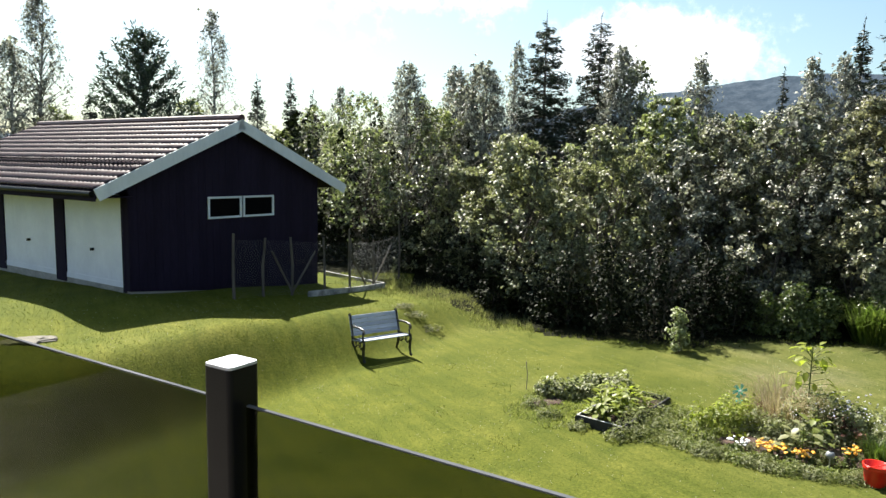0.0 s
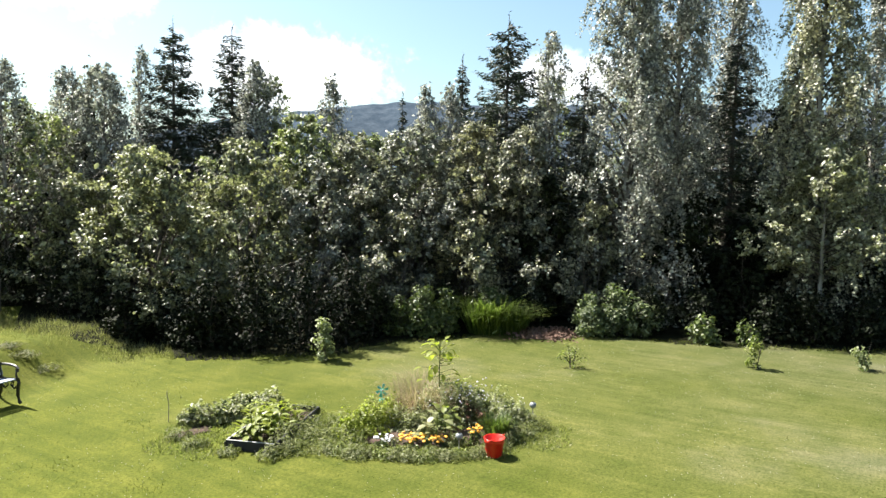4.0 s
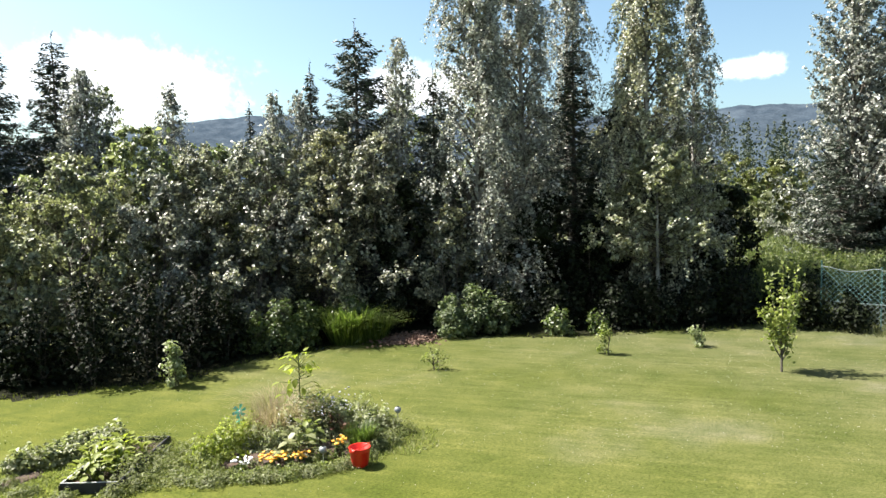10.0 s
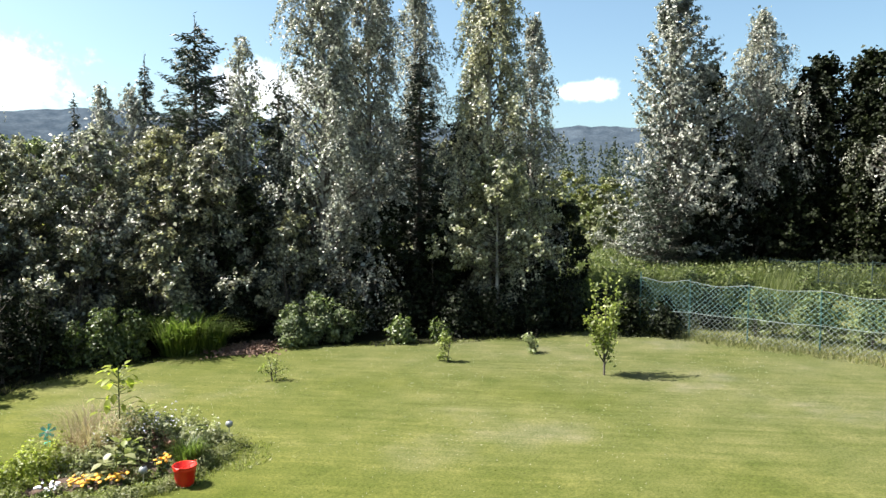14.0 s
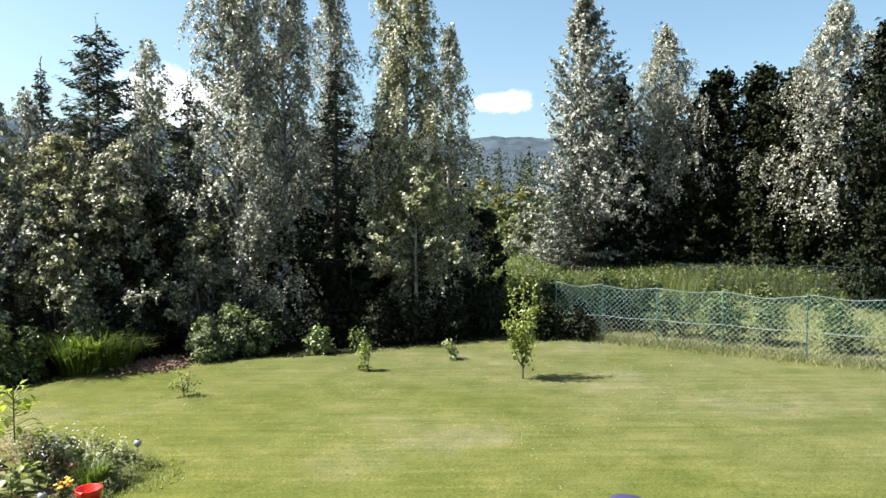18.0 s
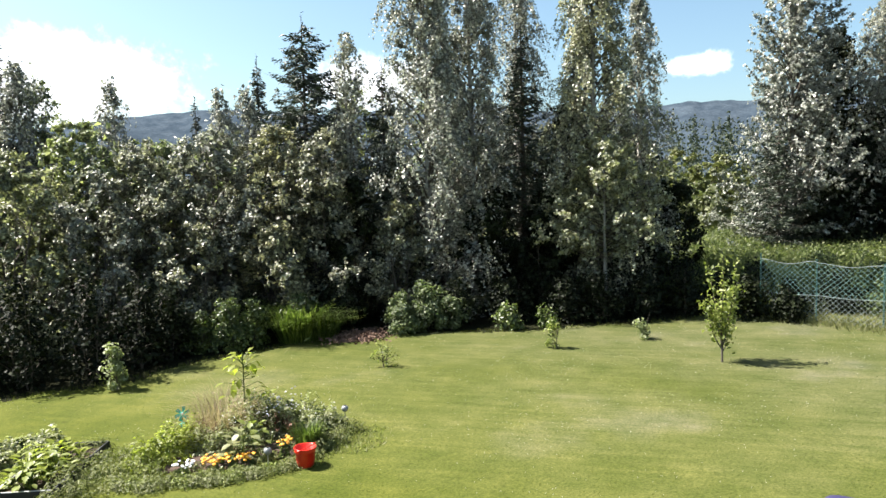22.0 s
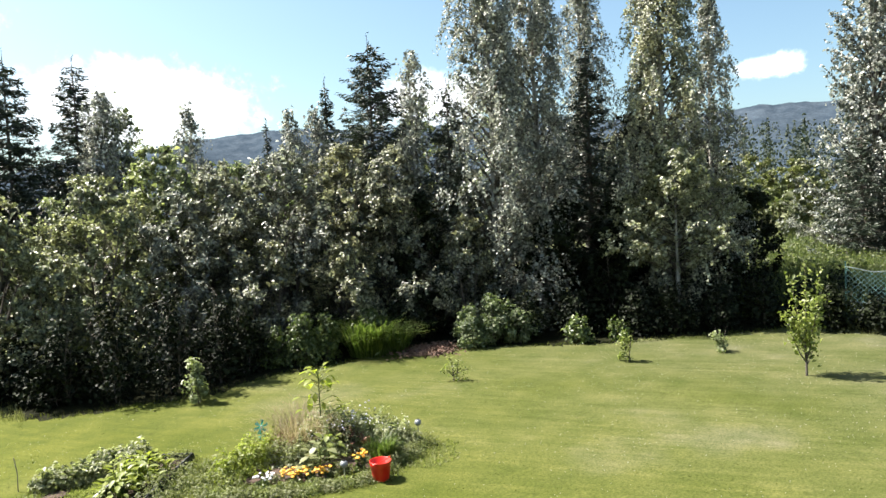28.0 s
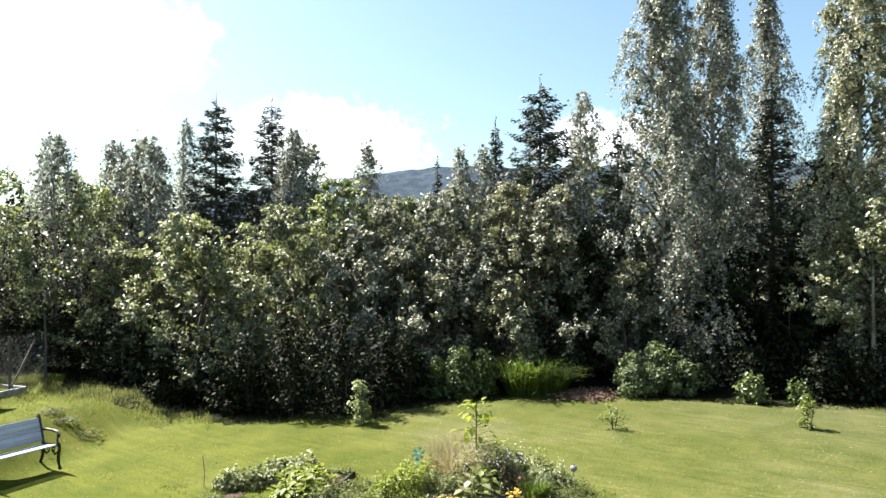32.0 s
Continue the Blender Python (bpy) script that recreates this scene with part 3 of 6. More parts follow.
    prof = [(0, 0.0), (0.12, 0.02), (0.26, 0.028), (0.38, 0.018), (0.5, 0.0), (0.62, 0.02), (0.76, 0.028), (0.88, 0.018), (1.0, 0.0)]
    low = [bm.verts.new((-0.03, p * dv, z + 0.03)) for p, z in prof]
    high = [bm.verts.new((du, p * dv, z)) for p, z in prof]
    base = [bm.verts.new((-0.03, p * dv, z + 0.005)) for p, z in prof]
    for i in range(len(prof) - 1):
        bm.faces.new((low[i], high[i], high[i + 1], low[i + 1]))
        bm.faces.new((base[i], low[i], low[i + 1], base[i + 1]))
    bmesh.ops.recalc_face_normals(bm, faces=bm.faces[:])
    tile = bpy.data.meshes.new("roof_tile")
    bm.to_mesh(tile)
    bm.free()
    tile.shade_smooth()
    tile.materials.append(M_TILE)
    for a in range(nu):
        for b in range(nv):
            ob = new("roof_tile", tile)
            ob.parent = roof
            ob.matrix_local = pose(-over, 0, eave, 0, -pitch, 0) @ pose(a * du, -gab + b * dv, 0.0 + random.uniform(-0.003, 0.003), 0, random.uniform(-0.5, 0.5), 0)
    # snow guards: a row of dark hooks low on the slope
    for b in range(60):
        v = -gab + (b + 0.5) * (LEN + 2 * gab) / 60
        for s in (1.0, 1.22):
            bm = tube(bmesh.new(), [(s, v, 0.03), (s - 0.02, v, 0.11), (s + 0.1, v, 0.1)], 0.014, 5)
            bm.transform(pose(-over, 0, eave, 0, -pitch, 0))
            part("snow_guard", bm, M_BLACK, roof)
    # far slope, never seen: one sheet of ribs
    v, t = sticks([(half * 0.0, -gab + (k + 0.3) * dv, 0.0) for k in range(nv)], [(half, -gab + (k + 0.3) * dv, 0.0) for k in range(nv)], 0.06, 0.06, 6)
    far = np_part("tile_rows", v, t, M_TILE, roof)
    far.matrix_local = pose(W + over, 0, eave) @ pose(0, 0, 0, 0, 0, 180) @ pose(0, -LEN, 0, 0, -pitch, 0)


build_garage()

# ---------------------------------------------------------------- balcony round the camera
R_A, R_DIR = Vector((-0.572, 1.437, 0)), Vector((0.870, -0.492, 0))  # where the post meets the glass, and the railing's line
RAIL_TOP, DECK = 3.72, 2.70


def build_balcony():
    turn = math.degrees(math.atan2(R_DIR.y, R_DIR.x))
    post_w = 0.081
    p = thing("railing_post", 0, 0, 0, "square black metal railing post with a pale rounded cap", "post")
    c = R_A + R_DIR * 0.078
    p.matrix_world = pose(c.x, c.y, DECK, 0, 0, turn)
    h = post_w / 2
    def rounded(half, z0, z1):
        bm = boxed(-half, half, -half, half, z0, z1)
        bmesh.ops.bevel(bm, geom=[e for e in bm.edges if abs((e.verts[0].co - e.verts[1].co).z) > 0.004], offset=0.011, segments=4, profile=0.5, affect="EDGES")
        return bm
    part("shaft", rounded(h, 0, RAIL_TOP + 0.076 - DECK), M_BLACK, p)
    bm = rounded(h - 0.0005, RAIL_TOP + 0.0765 - DECK, RAIL_TOP + 0.0825 - DECK)
    part("cap", bm, M_CAP, p, "pale rounded cap")
    for side, (s0, s1) in (("a", (h + 0.008, 1.3)), ("b", (-3.4, -h - 0.008))):
        g = thing("balcony_glass_screen", c.x, c.y, DECK, "smoked glass balcony panel with a pale edge strip", "glass screen", "balcony screens", turn)
        pane = part("pane", boxed(s0, s1, -0.005, 0.005, 0.06, RAIL_TOP - 0.008 - DECK), M_GLASS, g)
        pane.visible_shadow = False
        part("edge_strip", boxed(s0, s1, -0.0045, 0.0045, RAIL_TOP - 0.0065 - DECK, RAIL_TOP - 0.0035 - DECK), M_EDGE, g)
        part("shoe_rail", boxed(s0, s1, -0.02, 0.02, 0.0, 0.058), M_BLACK, g)
    d = thing("balcony_deck", c.x, c.y, DECK, "plain balcony deck under the railing", "balcony", turn=turn, kind="structure")
    part("slab", boxed(-3.5, 1.4, -5.0, 0.1, -0.2, -0.002), M_POST, d)
    for s in (-3.0, 1.2):
        part("support", boxed(s - 0.06, s + 0.06, -0.1, 0.02, -2.75, -0.2), M_POST, d)
    w = thing("wall_house", c.x, c.y, 0, "plain house wall behind the balcony", "wall", turn=turn, kind="structure")
    part("wall", boxed(-6, 6, -5.2, -5.0, -0.2, 6.0), M_CONCRETE, w)


build_balcony()


def build_covered_grill(x, y, top):
    """A fabric cover with a rounded top and soft folds, over a grill on two legs and wheels."""
    z = gz(x, y)
    t = thing("covered_grill", x, y, z, "garden grill under a dark violet fabric cover on the lawn", "grill", turn=20)
    h = top - z
    bm = bmesh.new()
    rings = []
    for f, wide, deep in ((0.1, 0.36, 0.26), (0.35, 0.35, 0.25), (0.62, 0.34, 0.25), (0.8, 0.35, 0.26), (0.9, 0.34, 0.24), (0.96, 0.29, 0.19), (0.99, 0.2, 0.12), (1.0, 0.08, 0.05)):
        rings.append([bm.verts.new((wide * (abs(math.cos(a)) ** 0.7) * math.copysign(1, math.cos(a)) * (1 + 0.025 * math.sin(9 * a) * (1 - f)), deep * (abs(math.sin(a)) ** 0.7) * math.copysign(1, math.sin(a)), f * h)) for a in (2 * math.pi * k / 36 for k in range(36))])
    for p, q in zip(rings, rings[1:]):
        for k in range(36):
            bm.faces.new((p[k], p[(k + 1) % 36], q[(k + 1) % 36], q[k]))
    bm.faces.new(rings[-1])
    part("cover", bm, M_VIOLET, t, "dark violet fabric cover", smooth=True)
    for sx in (-0.25, 0.25):
        part("leg", tube(bmesh.new(), [(sx, 0.14, 0.0), (sx, 0.14, 0.2)], 0.015, 8), M_BLACK, t)
        part("wheel", tube(bmesh.new(), [(sx - 0.02, -0.14, 0.07), (sx + 0.02, -0.14, 0.07)], 0.07, 16), M_BLACK, t)
        part("axle_post", tube(bmesh.new(), [(sx, -0.14, 0.07), (sx, -0.14, 0.2)], 0.012, 8), M_BLACK, t)


build_covered_grill(7.43, 2.46, 1.0)

# ---------------------------------------------------------------- trees
def shell(n, h, r, base, power, hollow, pointed=False):
    """Points in a crown: height share s, and the distance from the stem, more of them towards the outside."""
    s = base + (1 - base) * rng.random(n) ** 0.85
    q = (s - base) / (1 - base)
    env = np.clip(np.sin(np.pi * np.clip(q, 0.02, 0.99) ** power), 0.0, 1) ** 0.65
    if pointed:
        env = np.clip(q / 0.22, 0.25, 1) ** 0.5 * np.clip(1 - q, 0, 1) ** 0.6
    a = rng.random(n) * 2 * np.pi
    lump = 0.8 + 0.2 * np.sin(3 * a + rng.random() * 6) + 0.18 * np.sin(5 * a + 9 * s + rng.random() * 6)
    rad = r * env * lump * (hollow + (1 - hollow) * np.sqrt(rng.random(n)))
    return np.stack([rad * np.cos(a), rad * np.sin(a), s * h], -1), s


def stem_limbs(h, r, ends, thick, stems=1, lean=0.3):
    """Trunks that taper and wind, and limbs from them to the clumps."""
    out = []
    axes = []
    for k in range(stems):
        a = rng.random() * 6.28
        off = np.array([math.cos(a), math.sin(a), 0]) * (0 if stems == 1 else min(0.25, 0.07 * h))
        tilt = np.array([math.cos(a), math.sin(a), 0]) * lean * h * (0.12 if stems == 1 else 0.3)
        f = np.linspace(0, 1, 9)[:, None]
        axis = off + f * [[0, 0, h * 0.97]] + tilt * f**1.5 + 0.015 * h * np.sin(f * 7 + rng.random() * 6) * [[1, 0.7, 0]]
        axis[0, 2] = -0.15
        rad = thick * (1 - 0.93 * f[:, 0]) * (1 if stems == 1 else 0.65)
        out.append(sticks(axis[:-1], axis[1:], rad[:-1], rad[1:], 7))
        axes.append((axis, rad))
    lim = []
    for e in ends:
        axis, rad = axes[int(rng.integers(len(axes)))]
        z = max(0.1, e[2] - (0.35 + 0.4 * rng.random()) * np.hypot(e[0], e[1]) - 0.1)
        at = np.array([np.interp(z, axis[:, 2], axis[:, k]) for k in range(3)])
        lim.append((at, (at + e) / 2 + [0, 0, 0.08 * np.linalg.norm(e - at)], e, 0.3 * np.interp(z, axis[:, 2], rad) + 0.006))
    if lim:
        a, m, e, rr = (np.array(v) for v in zip(*lim))
        out += [sticks(a, m, rr, rr * 0.6, 3), sticks(m, e, rr * 0.6, 0.004, 3)]
    return joined(out)


GROWTH = {  # base, pointed, boughs per square metre, rise, arch, twig length, hang, upward pull, leaf length, leaf shape, stems, mounds
    "willow": (0.03, 0.5, 10.0, 0.9, 0.10, 0.42, 0.1, 0.5, 0.1, 0.66, 5, 0.6),
    "alder": (0.03, 0.55, 9.0, 0.8, 0.06, 0.42, 0.05, 0.5, 0.096, 0.8, 2, 0.6),
    "birch": (0.03, 0.68, 5.0, 0.8, 0.28, 0.7, 0.85, 0.1, 0.078, 0.82, 1, 0.0),
    "aspen": (0.36, 0.25, 6.5, 0.3, 0.05, 0.42, 0.1, 0.2, 0.09, 0.85, 1, 0.0),
    "thicket": (0.0, 0.1, 3.5, 0.8, 0.1, 0.6, 0.1, 0.5, 0.12, 0.8, 3, 0.8),
    "poplar": (0.02, 0.45, 6.0, 1.1, 0.12, 0.55, 0.25, 0.6, 0.095, 0.85, 1, 0.0),
    "grove": (0.0, 0.25, 4.0, 0.7, 0.1, 0.7, 0.3, 0.3, 0.1, 0.8, 1, 0.0),
}


def leafy(h, r, kind, count, coarse=1.0, low=None, airy=1.0):
    """A tree grown from stems to boughs, boughs to twigs and twigs to leaves: returns crown and wood."""
    base, pointed, thick, rise, arch, reach, hang, pull, size, shape, stems, mounds = GROWTH[kind]
    base = base if low is None else low
    nb = int(thick * airy * h * r / coarse) + 16
    q = (np.arange(nb) + rng.random(nb)) / nb
    s = base + (1 - base) * q**0.92
    tip = np.clip(q / 0.1, 0.35, 1) ** 0.5 * np.clip(1 - q, 0, 1) ** 0.85
    dome = np.clip(q / 0.12, 0.45, 1) ** 0.5 * np.clip(1 - q**2.4, 0, 1) ** 0.6
    env = pointed * tip + (1 - pointed) * dome + 0.04
    a = np.arange(nb) * 2.39996 + 0.5 * rng.normal(size=nb)
    ph = rng.random(3) * 6.28
    env *= 1 + 0.2 * np.sin(2 * a + 3.5 * s + ph[0]) + 0.17 * np.sin(3 * a - 8 * s + ph[1]) + 0.12 * np.sin(13 * s + ph[2])
    R = r * env * (0.4 + 0.62 * np.sqrt(rng.random(nb)))
    flat = np.stack([np.cos(a), np.sin(a), 0 * a], -1)
    end = flat * R[:, None] + [[0, 0, 1]] * (s * h * 0.985)[:, None]
    turned = flat
    if mounds:  # gather most boughs into rounded mounds with gaps between them
        nm = int(2.3 * h * r / (0.5 + 0.25 * r)) + 6
        pick = np.sort(rng.choice(nb, min(nm, nb), replace=False))
        heads = end[pick] * [[0.9, 0.9, 0.95]]
        wide = (0.3 + 0.17 * r) * (0.6 + 0.75 * rng.random(len(pick))) * (1.1 - 0.45 * s[pick])
        to = rng.integers(0, len(pick), nb)
        ball = rng.normal(size=(nb, 3)) + 0.7 * flat[pick][to] + [[0, 0, 0.75]]
        ball /= np.linalg.norm(ball, axis=1, keepdims=True)
        own_way = rng.random(nb) > mounds * 0.9
        moved = heads[to] + ball * (wide[to] * (0.75 + 0.3 * rng.random(nb)))[:, None] * [[1, 1, 0.8]]
        end = np.where(own_way[:, None], end, moved)
        turned = np.where(own_way[:, None], flat, ball)
        s = np.clip(end[:, 2] / h, 0.02, 1)
        R = np.hypot(end[:, 0], end[:, 1])
    # stems
    f = np.linspace(0, 1, 10)[:, None]
    axes, trunk, wood = [], [], []
    for k in range(stems):
        b = rng.random() * 6.28
        out = np.array([[math.cos(b), math.sin(b), 0]])
        lean = (0.02 * h if stems == 1 else 0.5 * r) * out
        axis = (0 if stems == 1 else 0.12) * out + f * [[0, 0, h * (0.99 if stems < 3 else 0.72 + 0.25 * rng.random())]] + lean * f**1.4 + 0.012 * h * np.sin(f * 6 + rng.random() * 6) * f * [[1, 0.7, 0]]
        axis[0, 2] = -0.15
        rad = (0.0105 * h + 0.015) * (1 - 0.94 * f[:, 0]) * (1 if stems == 1 else 0.6)
        trunk.append(sticks(axis[:-1], axis[1:], rad[:-1], rad[1:], 7))
        axes.append((axis, rad))
    mine = rng.integers(0, stems, nb)
    z0 = np.maximum(0.03 * h, end[:, 2] - rise * R * (0.6 + 0.7 * rng.random(nb)) - 0.1)
    root, rr = np.zeros((nb, 3)), np.zeros(nb)
    for k, (axis, rad) in enumerate(axes):
        on = mine == k
        root[on] = np.stack([np.interp(z0[on], axis[:, 2], axis[:, c]) for c in range(3)], -1)
        rr[on] = 0.35 * np.interp(z0[on], axis[:, 2], rad) + 0.005
    span = np.linalg.norm(end - root, axis=1, keepdims=True)
    bend = root + 0.55 * (end - root) + [[0, 0, arch]] * span
    def along(g, i):
        g = g[:, None]
        return (1 - g) ** 2 * root[i] + 2 * g * (1 - g) * bend[i] + g * g * end[i]
    every = np.arange(nb)
    for g0, g1 in ((0.0, 0.35), (0.35, 0.7), (0.7, 1.0)):
        wood.append(sticks(along(np.full(nb, g0), every), along(np.full(nb, g1), every), rr * (1.02 - g0), rr * (1.02 - g1), 3))
    # twigs
    nt = nb * 13
    own = rng.integers(0, nb, nt)
    g = (0.28 if not mounds else 0.62) + (0.72 if not mounds else 0.38) * rng.random(nt) ** 0.65
    foot = along(g, own)
    way = end - bend
    way /= np.linalg.norm(way, axis=1, keepdims=True) + 1e-6
    way = 0.75 * (way[own] if not mounds else turned[own]) + 0.72 * rng.normal(size=(nt, 3)) + [[0, 0, pull]]
    way /= np.linalg.norm(way, axis=1, keepdims=True)
    ln = (reach * (0.45 + 0.9 * rng.random(nt)) * (1.15 - 0.6 * s[own]) * min(1.25, 0.55 + 0.06 * h))[:, None]
    drop = hang * (0.6 + 0.8 * rng.random(nt))[:, None] * ln * (1.3 if hang > 0.5 else 1.0)
    def twig(u, i):
        return foot[i] + way[i] * ln[i] * u * (1 - 0.45 * hang) - [[0, 0, 1]] * drop[i] * u**1.6
    if coarse < 1.2:
        some = np.arange(0, nt, 2)
        wood.append(sticks(foot[some], twig(np.ones((len(some), 1)), some), 0.006, 0.002, 3))
    # leaves
    i = rng.integers(0, nt, count)
    u = 0.08 + 0.92 * rng.random((count, 1)) ** 0.8
    p = twig(u, i) + 0.035 * coarse * rng.normal(size=(count, 3))
    p[:, 2] = np.clip(p[:, 2], 0.05, h * 1.02)
    facing = 0.6 * turned[own[i]] + [[0, 0, 0.6 - 0.3 * hang]] + 0.35 * way[i] + 0.68 * rng.normal(size=(count, 3))
    length = coarse * size * (0.6 + 0.75 * rng.random(count))
    nc = int(count * {"grove": 0.35, "birch": 0.08, "poplar": 0.08}.get(kind, 0.03))  # leaves that close the inside of the crown
    j = rng.integers(0, nb, nc)
    p = np.concatenate([p, along(0.1 + 0.68 * rng.random(nc), j) + 0.14 * coarse * rng.normal(size=(nc, 3))])
    facing = np.concatenate([facing, 0.5 * flat[j] + rng.normal(size=(nc, 3))])
    length = np.concatenate([length, 1.9 * coarse * size * (0.7 + 0.6 * rng.random(nc))])
    return leaf_mesh(p, rng.normal(size=(len(p), 3)), length, length * shape, facing=facing), joined(trunk), joined(wood)


def conifer(h, r, kind, count):
    """Whorls of drooping boughs with needle sprays, on a straight stem."""
    bough, spray_p, spray_d = [], [], []
    levels = int(h / (0.2 if kind == "spruce" else 0.4))
    for k in range(levels):
        s = 0.03 + 0.95 * k / levels
        z0 = s * h
        n = (int(rng.integers(5, 8)) if s < 0.93 else 4) if kind == "spruce" else 6
        for i in range(n):
            a = 2 * math.pi * (i + rng.random() * 0.6) / n + k * 0.7
            ln = r * ((1 - s) ** 0.8) * (0.5 + 0.62 * rng.random()) + 0.08
            if kind == "pine":
                ln = r * (math.sin(math.pi * min(1, 0.12 + 0.9 * s)) ** 0.8) * (0.6 + 0.5 * rng.random()) + 0.1
            f = np.linspace(0, 1, 6)
            rise = (-(0.15 + 0.4 * rng.random()) * f + 0.42 * f**2.2) * ln if kind == "spruce" else (0.25 * f + 0.5 * f**2) * ln
            pts = np.stack([np.cos(a) * f * ln, np.sin(a) * f * ln, z0 + rise + 0.16 * rng.normal()], -1)
            bough.append(pts)
            m = max(7, int(count * ln / (levels * 5.5 * r * 0.5)))
            t = 0.08 + 0.92 * rng.random(m) ** 0.75
            base = np.stack([np.interp(t, f, pts[:, c]) for c in range(3)], -1)
            sgn = rng.choice([-1, 1], m)
            outv = np.array([np.cos(a), np.sin(a), 0.1])
            sidev = np.array([-np.sin(a), np.cos(a), 0.0])
            if kind == "spruce":
                w = 0.26 * ln * (1 - 0.6 * t) * rng.random(m)
                d = outv * 0.6 + sidev * (sgn[:, None] * 0.8) + rng.normal(size=(m, 3)) * 0.3 + [[0, 0, -0.25]]
                p = base + sidev * (sgn * w)[:, None] + [[0, 0, -0.18]] * rng.random((m, 1)) + outv * 0.03
            else:
                d = outv * 0.7 + rng.normal(size=(m, 3)) * 0.6 + [[0, 0, 0.35]]
                p = base + rng.normal(size=(m, 3)) * 0.14 * t[:, None]
            spray_p.append(p)
            spray_d.append(d)
    lead = np.stack([np.zeros(10), np.zeros(10), h * np.linspace(0.9, 1.02, 10)], -1)
    spray_p.append(lead + 0.02 * rng.normal(size=(10, 3)))
    spray_d.append(rng.normal(size=(10, 3)) + [[0, 0, 1]])
    p, d = np.concatenate(spray_p), np.concatenate(spray_d)
    ln = (0.2 if kind == "spruce" else 0.24) * (0.6 + 0.8 * rng.random(len(p)))
    crown = leaf_mesh(p, d, ln, ln * (0.22 if kind == "spruce" else 0.26), 0.15)
    b = np.array(bough)[:, ::2]
    wood = [sticks(b[:, i], b[:, i + 1], 0.02 * (1 - i / 3), 0.02 * (1 - (i + 1) / 3), 3) for i in range(2)]
    f = np.linspace(0, 1, 8)
    axis = np.stack([0 * f, 0 * f, -0.15 + f * (h * 1.01 + 0.15)], -1)
    rad = (0.013 * h + 0.02) * (1 - 0.95 * f)
    wood.append(sticks(axis[:-1], axis[1:], rad[:-1], rad[1:], 7))
    return crown, joined(wood[2:]), joined(wood[:2])


TREE_WORDS = {
    "willow": ("willow_tree", "grey-green bushy willow with many stems, in dense woodland"),
    "alder": ("alder_tree", "green broadleaved tree with a dense leafy crown"),
    "birch": ("birch_tree", "tall birch with pale trunk and drooping leafy twigs"),
    "aspen": ("aspen_tree", "young aspen with a bare pale trunk and a flat yellowish crown"),
    "poplar": ("poplar_tree", "tall poplar with silvery leaves, beyond the fence"),
    "grove": ("alder_tree", "dark shaded broadleaved tree beyond the meadow"),
    "spruce": ("spruce_tree", "dark green spruce with drooping boughs and a bare tip"),
    "pine": ("pine_tree", "dark pine with upswept boughs, behind the garage"),
}


def plant_tree(kind, x, y, top, r, leaves=9000, group="woodland trees", word="", coarse=1.0, low=None, leaf="", airy=1.0):
    z = gz(x, y)
    h = top - z
    name, label = TREE_WORDS[kind]
    t = thing(name, x, y, z, word or label, "tree", group)
    crown, stem, wood = conifer(h, r, kind, leaves) if kind in ("spruce", "pine") else leafy(h, r, kind, leaves, coarse, low, airy)
    if kind in ("birch", "poplar", "aspen"):
        np_part("trunk", *stem, BARK_BIRCH, t)
        np_part("branchwork", *wood, BARK_DARK, t)
    else:
        np_part("trunk", *joined([stem, wood]), BARK_DARK, t)
    np_part("crown", *crown, LEAF[leaf or kind], t)
    return t


# kind, x, y, height of the top over the datum, radius
WOOD_FRONT = (
    ("willow", 1.2, 21.6, 5.25, 2.1), ("willow", 3.9, 21.3, 5.5, 1.85), ("alder", 5.9, 22.6, 6.6, 1.6), ("willow", 5.9, 21.0, 5.0, 1.5), ("willow", 7.4, 21.5, 5.9, 1.8),
    ("willow", 9.2, 21.0, 6.2, 2.0), ("willow", 10.9, 20.0, 6.3, 1.8), ("willow", 12.1, 19.0, 6.2, 1.5), ("willow", 2.5, 20.4, 3.4, 1.3),
    ("alder", 8.3, 22.8, 5.9, 1.5), ("alder", 10.2, 22.4, 6.1, 1.5), ("willow", -0.4, 23.0, 4.3, 1.5), ("willow", 8.0, 19.4, 3.4, 1.3), ("willow", 10.2, 18.6, 3.3, 1.2),
)
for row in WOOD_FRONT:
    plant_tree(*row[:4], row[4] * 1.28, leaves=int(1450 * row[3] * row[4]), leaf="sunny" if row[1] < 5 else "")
BIRCH_STAND = (
    (15.0, 17.4, 13.4, 2.4, 45000, "birch"), (17.0, 17.3, 13.4, 2.0, 30000, "birch"), (19.7, 17.6, 13.3, 1.9, 20000, "birch"), (18.9, 13.7, 13.6, 2.4, 43000, "golden"), (21.0, 13.4, 10.8, 1.55, 12000, "birch"),
)
for x, y, top, r, leaves, leaf in BIRCH_STAND:
    plant_tree("birch", x, y, top, r, leaves, leaf=leaf)
plant_tree("birch", 13.2, 19.1, 9.4, 1.35, 6500, word="slender birch with thin drooping twigs beside a spruce", airy=1.2)
plant_tree("aspen", 17.9, 12.6, 5.7, 1.9, 13000)
plant_tree("willow", 13.5, 17.0, 3.8, 1.2, 9000, word="low grey-green willow at the foot of the birches")
for row in (("spruce", 12.6, 20.8, 10.0, 3.9, 30000), ("spruce", 14.2, 18.6, 8.3, 1.7, 9000), ("spruce", 18.3, 16.2, 9.6, 2.0, 10000), ("spruce", 21.4, 16.4, 9.6, 2.1, 8000)):
    plant_tree(*row)
